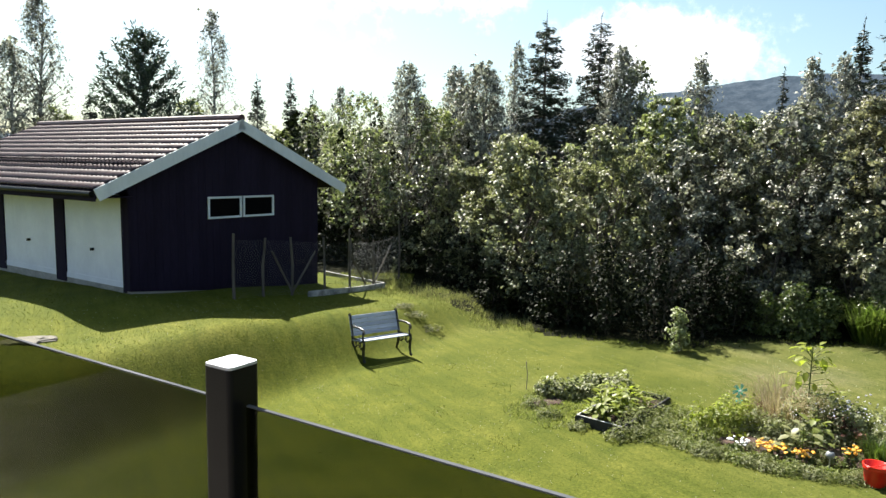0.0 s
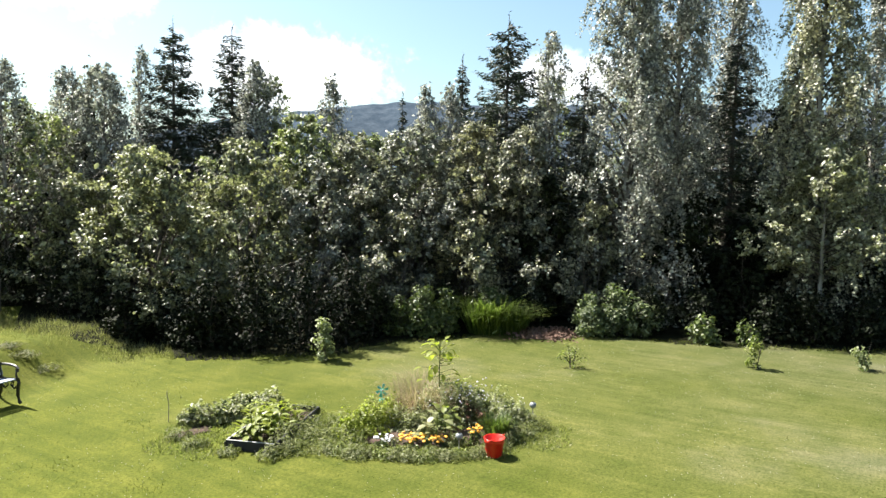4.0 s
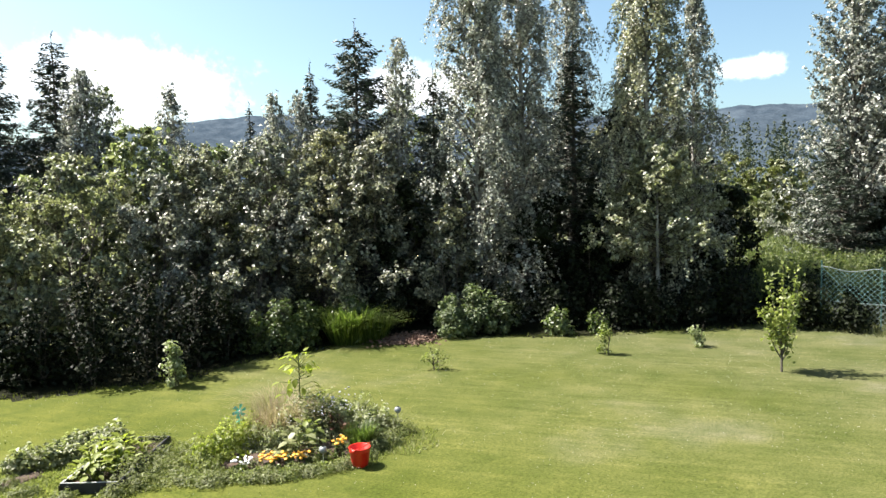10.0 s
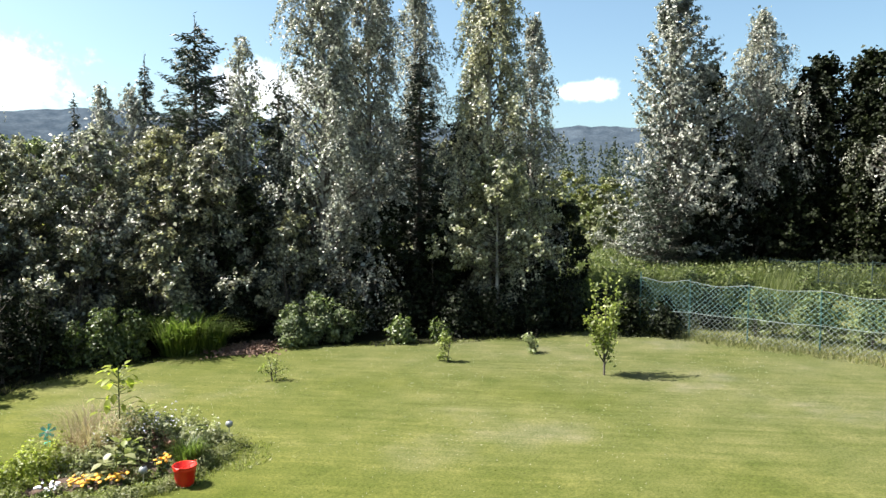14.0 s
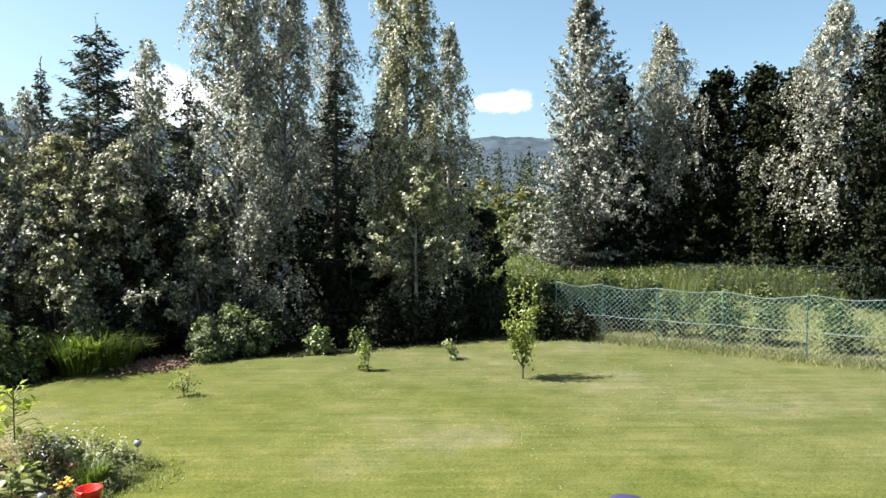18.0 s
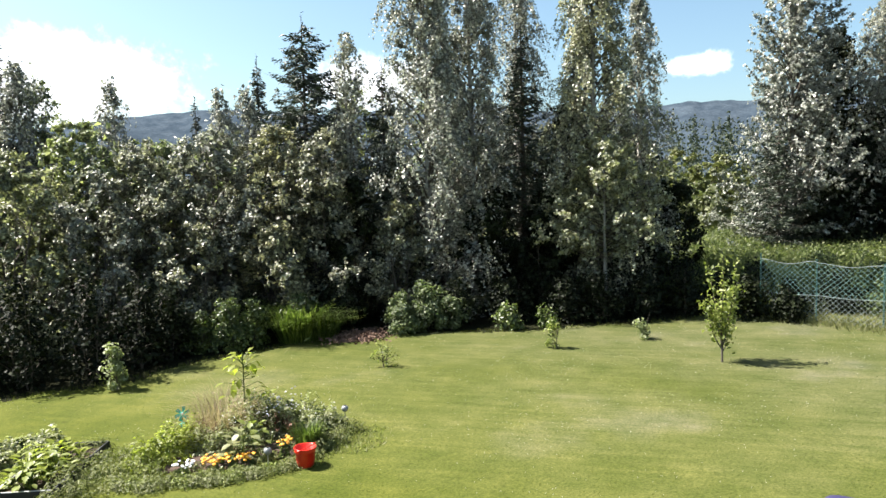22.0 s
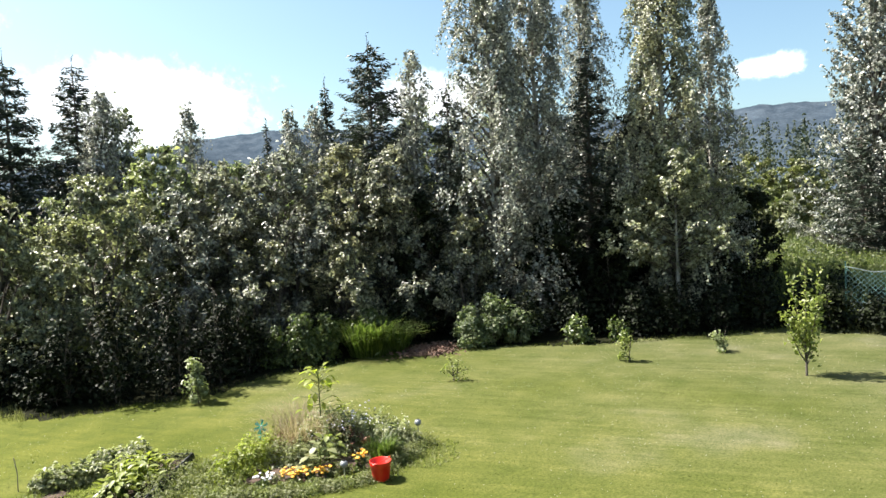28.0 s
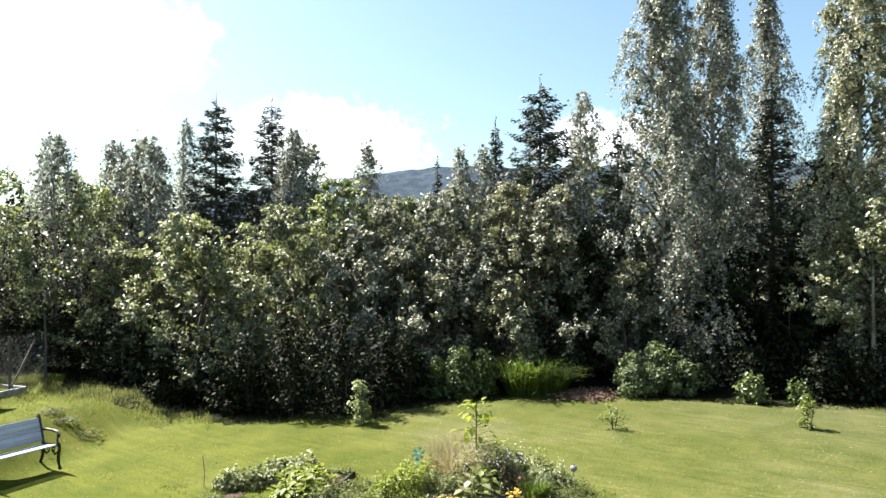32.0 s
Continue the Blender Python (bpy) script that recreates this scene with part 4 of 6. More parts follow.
# inner trees behind the front rank, their shade put into the leaf colour
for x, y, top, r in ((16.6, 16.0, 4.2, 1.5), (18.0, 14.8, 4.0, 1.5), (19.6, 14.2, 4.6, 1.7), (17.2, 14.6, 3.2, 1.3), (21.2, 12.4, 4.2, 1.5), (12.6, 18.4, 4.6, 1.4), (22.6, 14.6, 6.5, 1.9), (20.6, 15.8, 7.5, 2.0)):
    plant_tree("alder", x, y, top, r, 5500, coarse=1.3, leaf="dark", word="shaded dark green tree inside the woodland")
WOOD_BEHIND = (
    ("birch", 0.1, 26.2, 8.1, 1.9, 15000), ("birch", 1.5, 27.1, 9.0, 0.7, 3500), ("spruce", 2.5, 27.1, 9.9, 3.2, 26000), ("spruce", 4.5, 26.9, 9.8, 2.5, 19000),
    ("birch", 5.1, 25.6, 8.7, 1.3, 10000), ("alder", 5.9, 26.4, 8.2, 1.2, 7000), ("birch", 7.7, 25.1, 8.2, 1.0, 5500), ("alder", 8.4, 24.6, 6.2, 1.3, 5000),
    ("birch", 10.9, 23.7, 8.1, 0.9, 5000), ("spruce", 12.6, 24.1, 9.2, 1.0, 6000), ("birch", 11.7, 23.3, 8.1, 1.0, 5500), ("spruce", 12.0, 28.5, 8.1, 0.5, 2200),
    ("alder", 10.0, 24.6, 6.2, 1.5, 5000), ("alder", 6.8, 23.8, 6.3, 1.4, 6000), ("alder", 3.4, 24.0, 5.0, 1.8, 5000), ("alder", 13.4, 23.4, 7.0, 1.6, 6000), ("alder", 1.0, 24.4, 4.7, 1.7, 5000), ("alder", 15.8, 22.6, 8.5, 2.2, 7000), ("alder", 19.0, 21.2, 9.5, 2.4, 7000),
)
for row in WOOD_BEHIND:
    plant_tree(*row[:4], row[4] * (1.25 if row[0] == "birch" else 1.0), row[5] if row[0] == "spruce" else int(row[5] * 0.75), low=None if row[0] == "spruce" else 0.35)
WOOD_WEST = (
    ("birch", -2.6, 25.4, 8.0, 2.0), ("alder", -4.1, 24.7, 5.5, 2.0), ("birch", -0.9, 27.0, 8.1, 1.8), ("alder", -1.5, 25.0, 6.3, 2.0),
    ("alder", -2.5, 29.0, 7.0, 2.4), ("alder", -0.5, 30.5, 7.6, 2.4), ("alder", -5.0, 31.0, 7.4, 2.5), ("alder", -7.5, 32.0, 6.8, 2.4),
    ("spruce", -10.9, 34.3, 8.3, 1.4), ("spruce", -9.6, 35.7, 8.6, 1.3), ("spruce", -8.3, 35.0, 7.7, 1.1), ("birch", -6.9, 35.3, 8.2, 1.2),
    ("alder", -8.1, 28.9, 5.6, 2.2), ("alder", -5.6, 28.0, 5.8, 2.2), ("pine", -14.8, 30.6, 10.1, 2.1), ("birch", -12.8, 33.6, 11.6, 1.5),
    ("birch", -17.8, 27.8, 11.1, 1.8), ("birch", -17.5, 25.6, 8.7, 2.0), ("alder", -17.3, 28.1, 6.3, 2.0), ("alder", -13.6, 32.2, 7.1, 2.0), ("spruce", -18.7, 33.1, 7.5, 1.5),
)
for row in WOOD_WEST:
    tall = row[3] * row[4]
    plant_tree(*row, leaves=int({"pine": 11500, "spruce": 600 * tall}.get(row[0], (320 if row[3] < 9 else 260) * tall)), low=0.3 if row[0] not in ("spruce", "pine") and row[2] > 24.5 else None)
WOOD_EAST = (
    ("poplar", 32.0, 12.7, 14.6, 3.1, 40000), ("birch", 35.1, 9.8, 13.4, 3.0, 20000), ("birch", 33.4, 2.3, 12.9, 3.1, 22000), ("spruce", 29.2, 12.2, 6.4, 2.3, 9000),
    ("grove", 36.7, 7.6, 11.2, 3.0, 15000), ("grove", 37.0, 5.6, 11.2, 3.1, 15000), ("grove", 35.2, 3.9, 10.6, 2.8, 15000), ("grove", 32.8, 0.4, 11.6, 3.1, 15000),
    # groves at x 35.6 and 38.3: hidden, added to shade those beside them
    ("grove", 40.5, 9.5, 10.5, 3.4, 7000), ("grove", 40.0, 4.0, 10.5, 3.4, 7000), ("grove", 36.0, -1.5, 11.0, 3.4, 8000), ("grove", 35.6, 12.4, 11.3, 2.3, 8000),
    ("grove", 38.3, 10.6, 11.0, 3.4, 7000), ("grove", 33.8, 10.6, 6.0, 2.4, 6000), ("grove", 34.6, 8.2, 6.0, 2.4, 6000),
    ("grove", 34.6, 5.6, 6.0, 2.4, 6000), ("grove", 33.6, 3.0, 6.0, 2.4, 6000), ("grove", 32.0, 0.6, 6.0, 2.4, 6000), ("grove", 33.0, -2.0, 6.0, 2.4, 6000), ("grove", 31.5, 11.2, 4.5, 1.8, 5000),
)
# groves get the blackened leaves in place of the shade they stand in
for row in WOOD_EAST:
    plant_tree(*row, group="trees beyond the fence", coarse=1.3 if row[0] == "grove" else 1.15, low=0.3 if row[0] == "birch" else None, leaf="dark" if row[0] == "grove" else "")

# the clearing beyond the gap: yellow-green thickets, then dark woods at the foot of the hills
LEAF["thicket"] = foliage("thicket_leaves", (0.075, 0.085, 0.034), (0.135, 0.146, 0.064), (0.22, 0.23, 0.115), rough=0.5, through_light=0.35, vary=True)
TREE_WORDS["thicket"] = ("thicket_tree", "yellow-green bushy thicket in a sunny clearing beyond the fence")
THICKET = ((46.5, 27.6, 4.0, 3.0), (50.0, 27.0, 4.6, 3.2), (48.0, 30.5, 5.6, 3.2), (52.0, 31.5, 6.4, 3.4), (55.5, 29.0, 6.0, 3.4), (58.0, 33.0, 7.4, 3.6), (54.0, 35.0, 7.6, 3.6), (60.0, 29.5, 6.8, 3.6), (45.0, 24.0, 3.4, 2.6), (50.0, 33.5, 7.0, 3.2))
for x, y, top, r in THICKET:
    plant_tree("thicket", x, y, top, r, leaves=int(280 * top * r), group="thicket in the clearing", coarse=2.0)


def massed_woods(name, label, spots, heights, leaves, size, mat):
    """Trees too deep in the wood to be told apart, as one mass of crowns."""
    crowns = []
    for (x, y), h in zip(spots, heights):
        r, m = 1.3 + 1.3 * rng.random(), leaves
        s = rng.random(m)
        w = r * (1 - s) ** (0.8 if rng.random() < 0.5 else 0.4) * np.sqrt(rng.random(m))
        b = rng.random(m) * 6.283
        q = np.stack([x + w * np.cos(b), y + w * np.sin(b), gz(x, y) + s * h], -1)
        crowns.append(leaf_mesh(q, rng.normal(size=(m, 3)), size * (1 - 0.5 * s), size * (0.66 - 0.38 * s)))
    tagged(np_part(name, *joined(crowns), mat), label, "woods", kind="stuff")


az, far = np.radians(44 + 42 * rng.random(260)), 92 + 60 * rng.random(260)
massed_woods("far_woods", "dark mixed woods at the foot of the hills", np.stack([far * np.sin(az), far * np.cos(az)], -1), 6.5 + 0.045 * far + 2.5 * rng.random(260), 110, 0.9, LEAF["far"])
# inner crowns share the leaves that are coloured dark for shade
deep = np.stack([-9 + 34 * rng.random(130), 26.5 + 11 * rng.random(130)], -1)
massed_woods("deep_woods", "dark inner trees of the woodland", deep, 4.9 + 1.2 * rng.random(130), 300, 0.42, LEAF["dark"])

# ---------------------------------------------------------------- understory along the woodland edge
M_BRIGHT = foliage("bright_shrub_leaves", (0.04, 0.062, 0.017), (0.095, 0.128, 0.04), (0.19, 0.225, 0.085), rough=0.4, through_light=0.4)
M_PALE = foliage("pale_shrub_leaves", (0.045, 0.068, 0.026), (0.11, 0.14, 0.063), (0.23, 0.265, 0.15), rough=0.55, through_light=0.4)
M_STRAP = foliage("strap_leaves", (0.045, 0.072, 0.014), (0.09, 0.13, 0.028), (0.17, 0.21, 0.06), rough=0.4, through_light=0.45)
M_YELLOWGREEN = foliage("yellow_green_leaves", (0.13, 0.155, 0.022), (0.25, 0.285, 0.045), (0.4, 0.43, 0.11), rough=0.42, through_light=0.6)
M_GREYGREEN = foliage("grey_green_leaves", (0.12, 0.135, 0.06), (0.25, 0.262, 0.135), (0.44, 0.44, 0.3), rough=0.45, through_light=0.55)
M_HERB = foliage("low_herb_leaves", (0.085, 0.1, 0.025), (0.155, 0.17, 0.055), (0.25, 0.265, 0.11), rough=0.55, through_light=0.45)
M_YOUNG = foliage("young_shrub_leaves", (0.1, 0.125, 0.05), (0.22, 0.25, 0.12), (0.38, 0.41, 0.25), rough=0.5, through_light=0.45)
M_FRESH = foliage("fresh_sapling_leaves", (0.1, 0.13, 0.03), (0.2, 0.235, 0.06), (0.33, 0.36, 0.12), rough=0.48, through_light=0.45)
M_REDLEAF = foliage("red_brown_leaves", (0.1, 0.045, 0.03), (0.2, 0.09, 0.06), (0.32, 0.15, 0.1), rough=0.5)
M_HAZE = foliage("brown_seed_heads", (0.2, 0.14, 0.1), (0.32, 0.24, 0.18), (0.42, 0.33, 0.26), rough=0.7, through_light=0.4)
M_GOLD, _, _b = material("marigold_petals", (0.62, 0.3, 0.02), 0.6)
M_PETAL, _, _b = material("white_petals", (0.62, 0.62, 0.64), 0.6)
M_CLOVER, _, _b = material("clover_heads", (0.36, 0.36, 0.31), 0.7)
M_LILAC, _, _b = material("lilac_petals", (0.42, 0.42, 0.5), 0.6)


def bush(name, label, x, y, h, r, mat, count, size=0.09, shape=0.7, category="shrub", group="", stems=5, droop=0.1, base=0.03, spread=0.3, wood=BARK_DARK):
    """A shrub: stems and clumps of leaves."""
    z = gz(x, y)
    t = thing(name, x, y, z, label, category, group)
    n = max(8, int(34 * h * r * 2))
    c, s = shell(n, h * 0.92, r * 0.85, base, 0.6, 0.35)
    c *= 0.62 + 0.62 * rng.random((n, 1)) * [[1, 1, 0.75]]
    big = spread * (0.4 + 0.75 * rng.random(n)) * min(1.0, 0.4 + h * 0.5)
    which = rng.integers(0, n, count)
    ball = rng.normal(size=(count, 3))
    ball /= np.linalg.norm(ball, axis=1, keepdims=True)
    p = c[which] + ball * (0.4 + 0.6 * rng.random((count, 1)) ** 0.6) * big[which][:, None]
    p[:, 2] = np.clip(p[:, 2], 0.03, h * 1.02)
    ln = size * (0.6 + 0.8 * rng.random(count))
    facing = ball + [[0, 0, 0.75]] + 0.6 * rng.normal(size=(count, 3)) + 0.4 * c[which] * [[1, 1, 0]] / r
    np_part("foliage", *leaf_mesh(p, rng.normal(size=(count, 3)), ln, ln * shape, facing=facing), mat, t)
    np_part("branchwork", *stem_limbs(h, r, c[: min(n, 40)], 0.004 + 0.011 * h, stems, 0.5), wood, t)
    return t


# undergrowth leaf colour already holds the shade under the trees
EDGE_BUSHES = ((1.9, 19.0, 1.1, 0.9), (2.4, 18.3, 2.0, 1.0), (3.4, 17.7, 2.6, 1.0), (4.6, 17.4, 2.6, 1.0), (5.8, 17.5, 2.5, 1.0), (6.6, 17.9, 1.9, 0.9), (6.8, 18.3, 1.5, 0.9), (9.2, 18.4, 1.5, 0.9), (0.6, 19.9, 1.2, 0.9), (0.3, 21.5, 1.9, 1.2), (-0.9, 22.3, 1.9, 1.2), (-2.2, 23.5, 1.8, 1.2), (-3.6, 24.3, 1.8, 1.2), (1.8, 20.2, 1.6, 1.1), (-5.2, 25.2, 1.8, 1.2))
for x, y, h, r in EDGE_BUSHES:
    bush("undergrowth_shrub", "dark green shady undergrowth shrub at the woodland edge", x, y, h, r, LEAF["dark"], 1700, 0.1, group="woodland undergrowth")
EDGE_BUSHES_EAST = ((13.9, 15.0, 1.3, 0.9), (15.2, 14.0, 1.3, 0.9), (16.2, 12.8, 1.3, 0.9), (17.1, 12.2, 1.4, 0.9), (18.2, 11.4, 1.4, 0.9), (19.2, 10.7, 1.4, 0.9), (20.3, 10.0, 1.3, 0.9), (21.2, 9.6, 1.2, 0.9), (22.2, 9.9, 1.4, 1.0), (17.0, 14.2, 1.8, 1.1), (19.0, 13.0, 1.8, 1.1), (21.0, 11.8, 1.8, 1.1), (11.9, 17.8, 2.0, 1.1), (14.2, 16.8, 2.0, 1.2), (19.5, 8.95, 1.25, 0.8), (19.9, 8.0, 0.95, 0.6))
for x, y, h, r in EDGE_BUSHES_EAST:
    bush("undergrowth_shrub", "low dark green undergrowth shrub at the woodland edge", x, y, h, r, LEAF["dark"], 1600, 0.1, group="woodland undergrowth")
for x, y, h, r, n in ((7.45, 17.75, 1.15, 0.75, 2600), (8.15, 17.5, 1.4, 0.85, 3600), (8.8, 17.5, 1.25, 0.7, 2600)):
    bush("sunlit_shrub", "bright green leafy garden shrub at the lawn edge", x, y, h, r, M_BRIGHT, n, 0.075, group="garden shrubs", spread=0.22)
for x, y, h, r, n in ((12.3, 15.55, 1.2, 0.75, 2800), (12.95, 15.2, 1.4, 0.8, 3400), (13.45, 14.75, 1.05, 0.6, 1900)):
    bush("pale_flowering_shrub", "pale green shrub with broad leaves, at the lawn edge", x, y, h, r, M_PALE, n, 0.085, group="garden shrubs", spread=0.22)
bush("pale_flowering_shrub", "small pale green leafy shrub in the shade", 14.5, 13.45, 0.8, 0.45, M_BRIGHT, 500, 0.11)
bush("pale_flowering_shrub", "small pale green leafy shrub in the shade", 15.35, 12.75, 0.65, 0.4, M_BRIGHT, 350, 0.11)


def strap_clump(name, label, x, y, h, r, mat, count, width=0.03, category="plant", group="", lean=0.6):
    """A tuft of long arching leaves, three triangles each."""
    z = gz(x, y)
    a, q = rng.random(count) * 6.283, np.sqrt(rng.random(count))
    foot = np.stack([0.6 * r * q * np.cos(a), 0.6 * r * q * np.sin(a), 0 * a], -1)
    b = a + rng.normal(size=count) * 0.7
    ln = h * (0.6 + 0.5 * rng.random(count))
    out = np.stack([np.cos(b), np.sin(b), 0 * b], -1) * (lean * r * (0.3 + rng.random(count)))[:, None]
    side = np.stack([-np.sin(b), np.cos(b), 0 * b], -1) * width / 2
    mid, tip = foot + out * 0.45 + [[0, 0, 1]] * ln[:, None] * 0.8, foot + out * 1.2 + [[0, 0, 1]] * ln[:, None] * (0.75 + 0.35 * rng.random((count, 1)))
    v = np.stack([foot - side, foot + side, mid - side * 0.8, mid + side * 0.8, tip], 1).reshape(-1, 3)
    k = np.arange(count)[:, None] * 5
    t = np.concatenate([k + [[0, 1, 3]], k + [[0, 3, 2]], k + [[2, 3, 4]]], 1).reshape(-1, 3)
    ob = thing(name, x, y, z, label, category, group)
    np_part("foliage", v, t, mat, ob)
    return ob


strap_clump("daylily_clump", "bright green clump of long arching strap leaves", 9.85, 17.05, 1.05, 0.85, M_STRAP, 560, 0.03, lean=0.95)
bush("narrow_leaved_shrub", "green perennial clump with narrow leaves at the lawn edge", 10.1, 17.3, 1.25, 0.95, M_BRIGHT, 2600, 0.15, 0.25)
strap_clump("daylily_clump", "bright green clump of long arching strap leaves", 10.45, 16.85, 0.8, 0.8, M_STRAP, 420, 0.03, lean=0.9)

# chips on the path that leads into the wood
chips = thing("wood_chip_path", 11.25, 16.0, gz(11.25, 16.0), "reddish wood chips on a path into the wood", "path", kind="structure")
n = 900
p = np.stack([0.5 * rng.normal(size=n), 0.38 * rng.normal(size=n), 0.02 + 0.06 * rng.random(n)], -1)
np_part("chip_layer", *leaf_mesh(p, rng.normal(size=(n, 3)) * [[1, 1, 0.3]], 0.11, 0.07, 0.1), M_MULCH, chips)
bm = bmesh.new()
bmesh.ops.create_icosphere(bm, subdivisions=3, radius=1.0)
for v in bm.verts:
    v.co = Vector((v.co.x * 0.8, v.co.y * 0.55, max(v.co.z, -0.3) * 0.06)) * (1 + 0.12 * noise.noise(v.co * 2))
part("mound", bm, M_MULCH, chips, smooth=True)

# ---------------------------------------------------------------- shrubs on the lawn
bush("leafy_shrub", "small dense upright shrub with pale leaves on the lawn", 4.75, 15.9, 1.0, 0.33, M_YOUNG, 900, 0.075, group="young shrubs on the lawn", stems=4, spread=0.22)
bush("berry_shrub", "small sparse berry shrub with thin stems on the lawn", 9.72, 12.88, 0.6, 0.42, M_FRESH, 260, 0.05, group="young shrubs on the lawn", stems=9, spread=0.2)
bush("leafy_shrub", "small upright green shrub on the lawn", 13.5, 11.0, 0.75, 0.24, M_FRESH, 360, 0.065, group="young shrubs on the lawn", stems=4, spread=0.2)
bush("leafy_shrub", "small upright pale green shrub on the lawn", 15.68, 9.88, 0.68, 0.26, M_YOUNG, 360, 0.07, group="young shrubs on the lawn", stems=4, spread=0.2)


def sapling(x, y, h):
    """A narrow young fruit tree with upright branches."""
    t = thing("fruit_sapling", x, y, gz(x, y), "young upright fruit tree with light green leaves on the lawn", "tree")
    wood, leaf_p = [], []
    f = np.linspace(0, 1, 7)
    for k in range(13):
        a, z0 = k * 2.4, 0.22 + 0.055 * k
        reach, rise = 0.2 + 0.3 * rng.random(), (h - z0) * (0.45 + 0.45 * rng.random()) if k % 3 else 0.35 + 0.3 * rng.random()
        pts = np.stack([reach * np.cos(a) * f**0.7, reach * np.sin(a) * f**0.7, z0 + rise * f], -1)
        wood.append(sticks(pts[:-1], pts[1:], 0.014 * (1.1 - f[:-1]), 0.014 * (1.1 - f[1:])))
        m = int(26 + 44 * rise)
        s = 0.12 + 0.9 * rng.random(m)
        leaf_p.append(np.stack([np.interp(s, f, pts[:, c]) for c in range(3)], -1) + 0.07 * rng.normal(size=(m, 3)))
    axis = np.stack([0.03 * np.sin(f * 4), 0.02 * np.sin(f * 5), -0.1 + f * (h + 0.05)], -1)
    wood.append(sticks(axis[:-1], axis[1:], 0.028 * (1.05 - f[:-1]), 0.028 * (1.05 - f[1:]), 6))
    s = 0.25 + 0.75 * rng.random(110)
    leaf_p.append(np.stack([np.interp(s, f, axis[:, c]) for c in range(3)], -1) + 0.07 * rng.normal(size=(110, 3)))
    p = np.concatenate(leaf_p)
    p[:, 2] = np.clip(p[:, 2], 0.14, h)
    ln = 0.1 * (0.6 + 0.7 * rng.random(len(p)))
    np_part("trunk", *joined(wood), BARK_DARK, t)
    np_part("crown", *leaf_mesh(p, rng.normal(size=(len(p), 3)) + [[0, 0, 0.5]], ln, ln * 0.62), M_FRESH, t)


sapling(14.74, 7.33, 2.42)

# ---------------------------------------------------------------- bench
BENCH = (-2.02, 14.92)


def build_bench():
    x, y = BENCH
    b = thing("garden_bench", x, y, gz(x, y), "blue-grey slatted garden bench with black cast-iron ends", "bench", turn=38.0)
    b.matrix_world = b.matrix_world @ Matrix.Scale(1.07, 4)
    L = 1.1
    for k in range(5):  # seat slats, sloping a little back
        y0 = -0.23 + k * 0.088
        z0 = 0.43 - 0.012 * k
        part("seat_slat", boxed(-L / 2 - 0.03, L / 2 + 0.03, y0, y0 + 0.074, z0 - 0.022, z0, bevel=0.006), M_BENCH, b)
    for k in range(5):  # back slats
        bm = boxed(-L / 2 - 0.03, L / 2 + 0.03, -0.012, 0.012, 0.03 + k * 0.085, 0.108 + k * 0.085, bevel=0.005)
        bm.transform(pose(0, 0.21, 0.41, -17, 0, 0))
        part("back_slat", bm, M_BENCH, b)
    for s in (-L / 2, L / 2):
        end = new("end_frame")
        end.parent = b
        end.location = (s, 0, 0)
        def bar(name, pts, r):
            part(name, tube(bmesh.new(), [(0, py, pz) for py, pz in pts], r * 1.35, 8), M_IRON, end)
        bar("front_leg", [(-0.3, 0.0), (-0.27, 0.03), (-0.235, 0.14), (-0.24, 0.26), (-0.27, 0.36), (-0.25, 0.43), (-0.2, 0.42)], 0.021)
        bar("back_leg", [(0.33, 0.0), (0.3, 0.03), (0.235, 0.17), (0.215, 0.32), (0.215, 0.42)], 0.021)
        bar("seat_rail", [(-0.26, 0.415), (-0.1, 0.4), (0.08, 0.385), (0.22, 0.4)], 0.02)
        bar("back_post", [(0.215, 0.38), (0.245, 0.52), (0.29, 0.68), (0.335, 0.84), (0.36, 0.87), (0.385, 0.85)], 0.019)
        bar("arm", [(0.27, 0.63), (0.1, 0.655), (-0.1, 0.66), (-0.22, 0.645), (-0.27, 0.61), (-0.26, 0.57), (-0.22, 0.565), (-0.21, 0.6)], 0.017)
        bar("arm_support", [(-0.24, 0.43), (-0.2, 0.5), (-0.235, 0.58)], 0.015)
        bar("scroll", [(-0.22, 0.3), (-0.14, 0.24), (-0.05, 0.3), (-0.07, 0.37), (-0.13, 0.35), (-0.11, 0.3)], 0.012)
        bar("scroll", [(0.2, 0.28), (0.12, 0.22), (0.03, 0.28), (0.05, 0.36), (0.11, 0.34), (0.09, 0.29)], 0.012)


build_bench()

# ---------------------------------------------------------------- wire run beside the garage
def gpoint(u, out):
    return (G_O[0] + u * G_U[0] - out * G_V[0], G_O[1] + u * G_U[1] - out * G_V[1])


def wire_mesh(a, b, za, zb, h, step, r, parent, name, mat, lean=1.0, sag=0.0, lift=0.0):
    """Diamond wire between two posts, as thin crossing bars."""
    a, b = np.array([*a, za]), np.array([*b, zb])
    length = np.linalg.norm((b - a)[:2])
    n = int((length + h * lean) / step)
    pa, pb = [], []
    for k in range(n + 1):
        s0 = k * step
        for sign in (0, 1):
            lo, hi = s0 - h * lean, s0
            t0, t1 = max(0.0, -lo / (h * lean)), min(1.0, (length - lo) / (h * lean))
            if t1 <= t0:
                continue
            for t, arr in ((t0, pa), (t1, pb)):
                s = lo + t * h * lean
                s = s if not sign else length - s
                f = min(max(s / length, 0), 1)
                top = h - sag * math.sin(math.pi * f) ** 2
                arr.append(a + (b - a) * f + [0, 0, lift + t * (top - lift)])
    v, t = sticks(pa, pb, r, r, 3)
    return np_part(name, v, t, mat, parent)


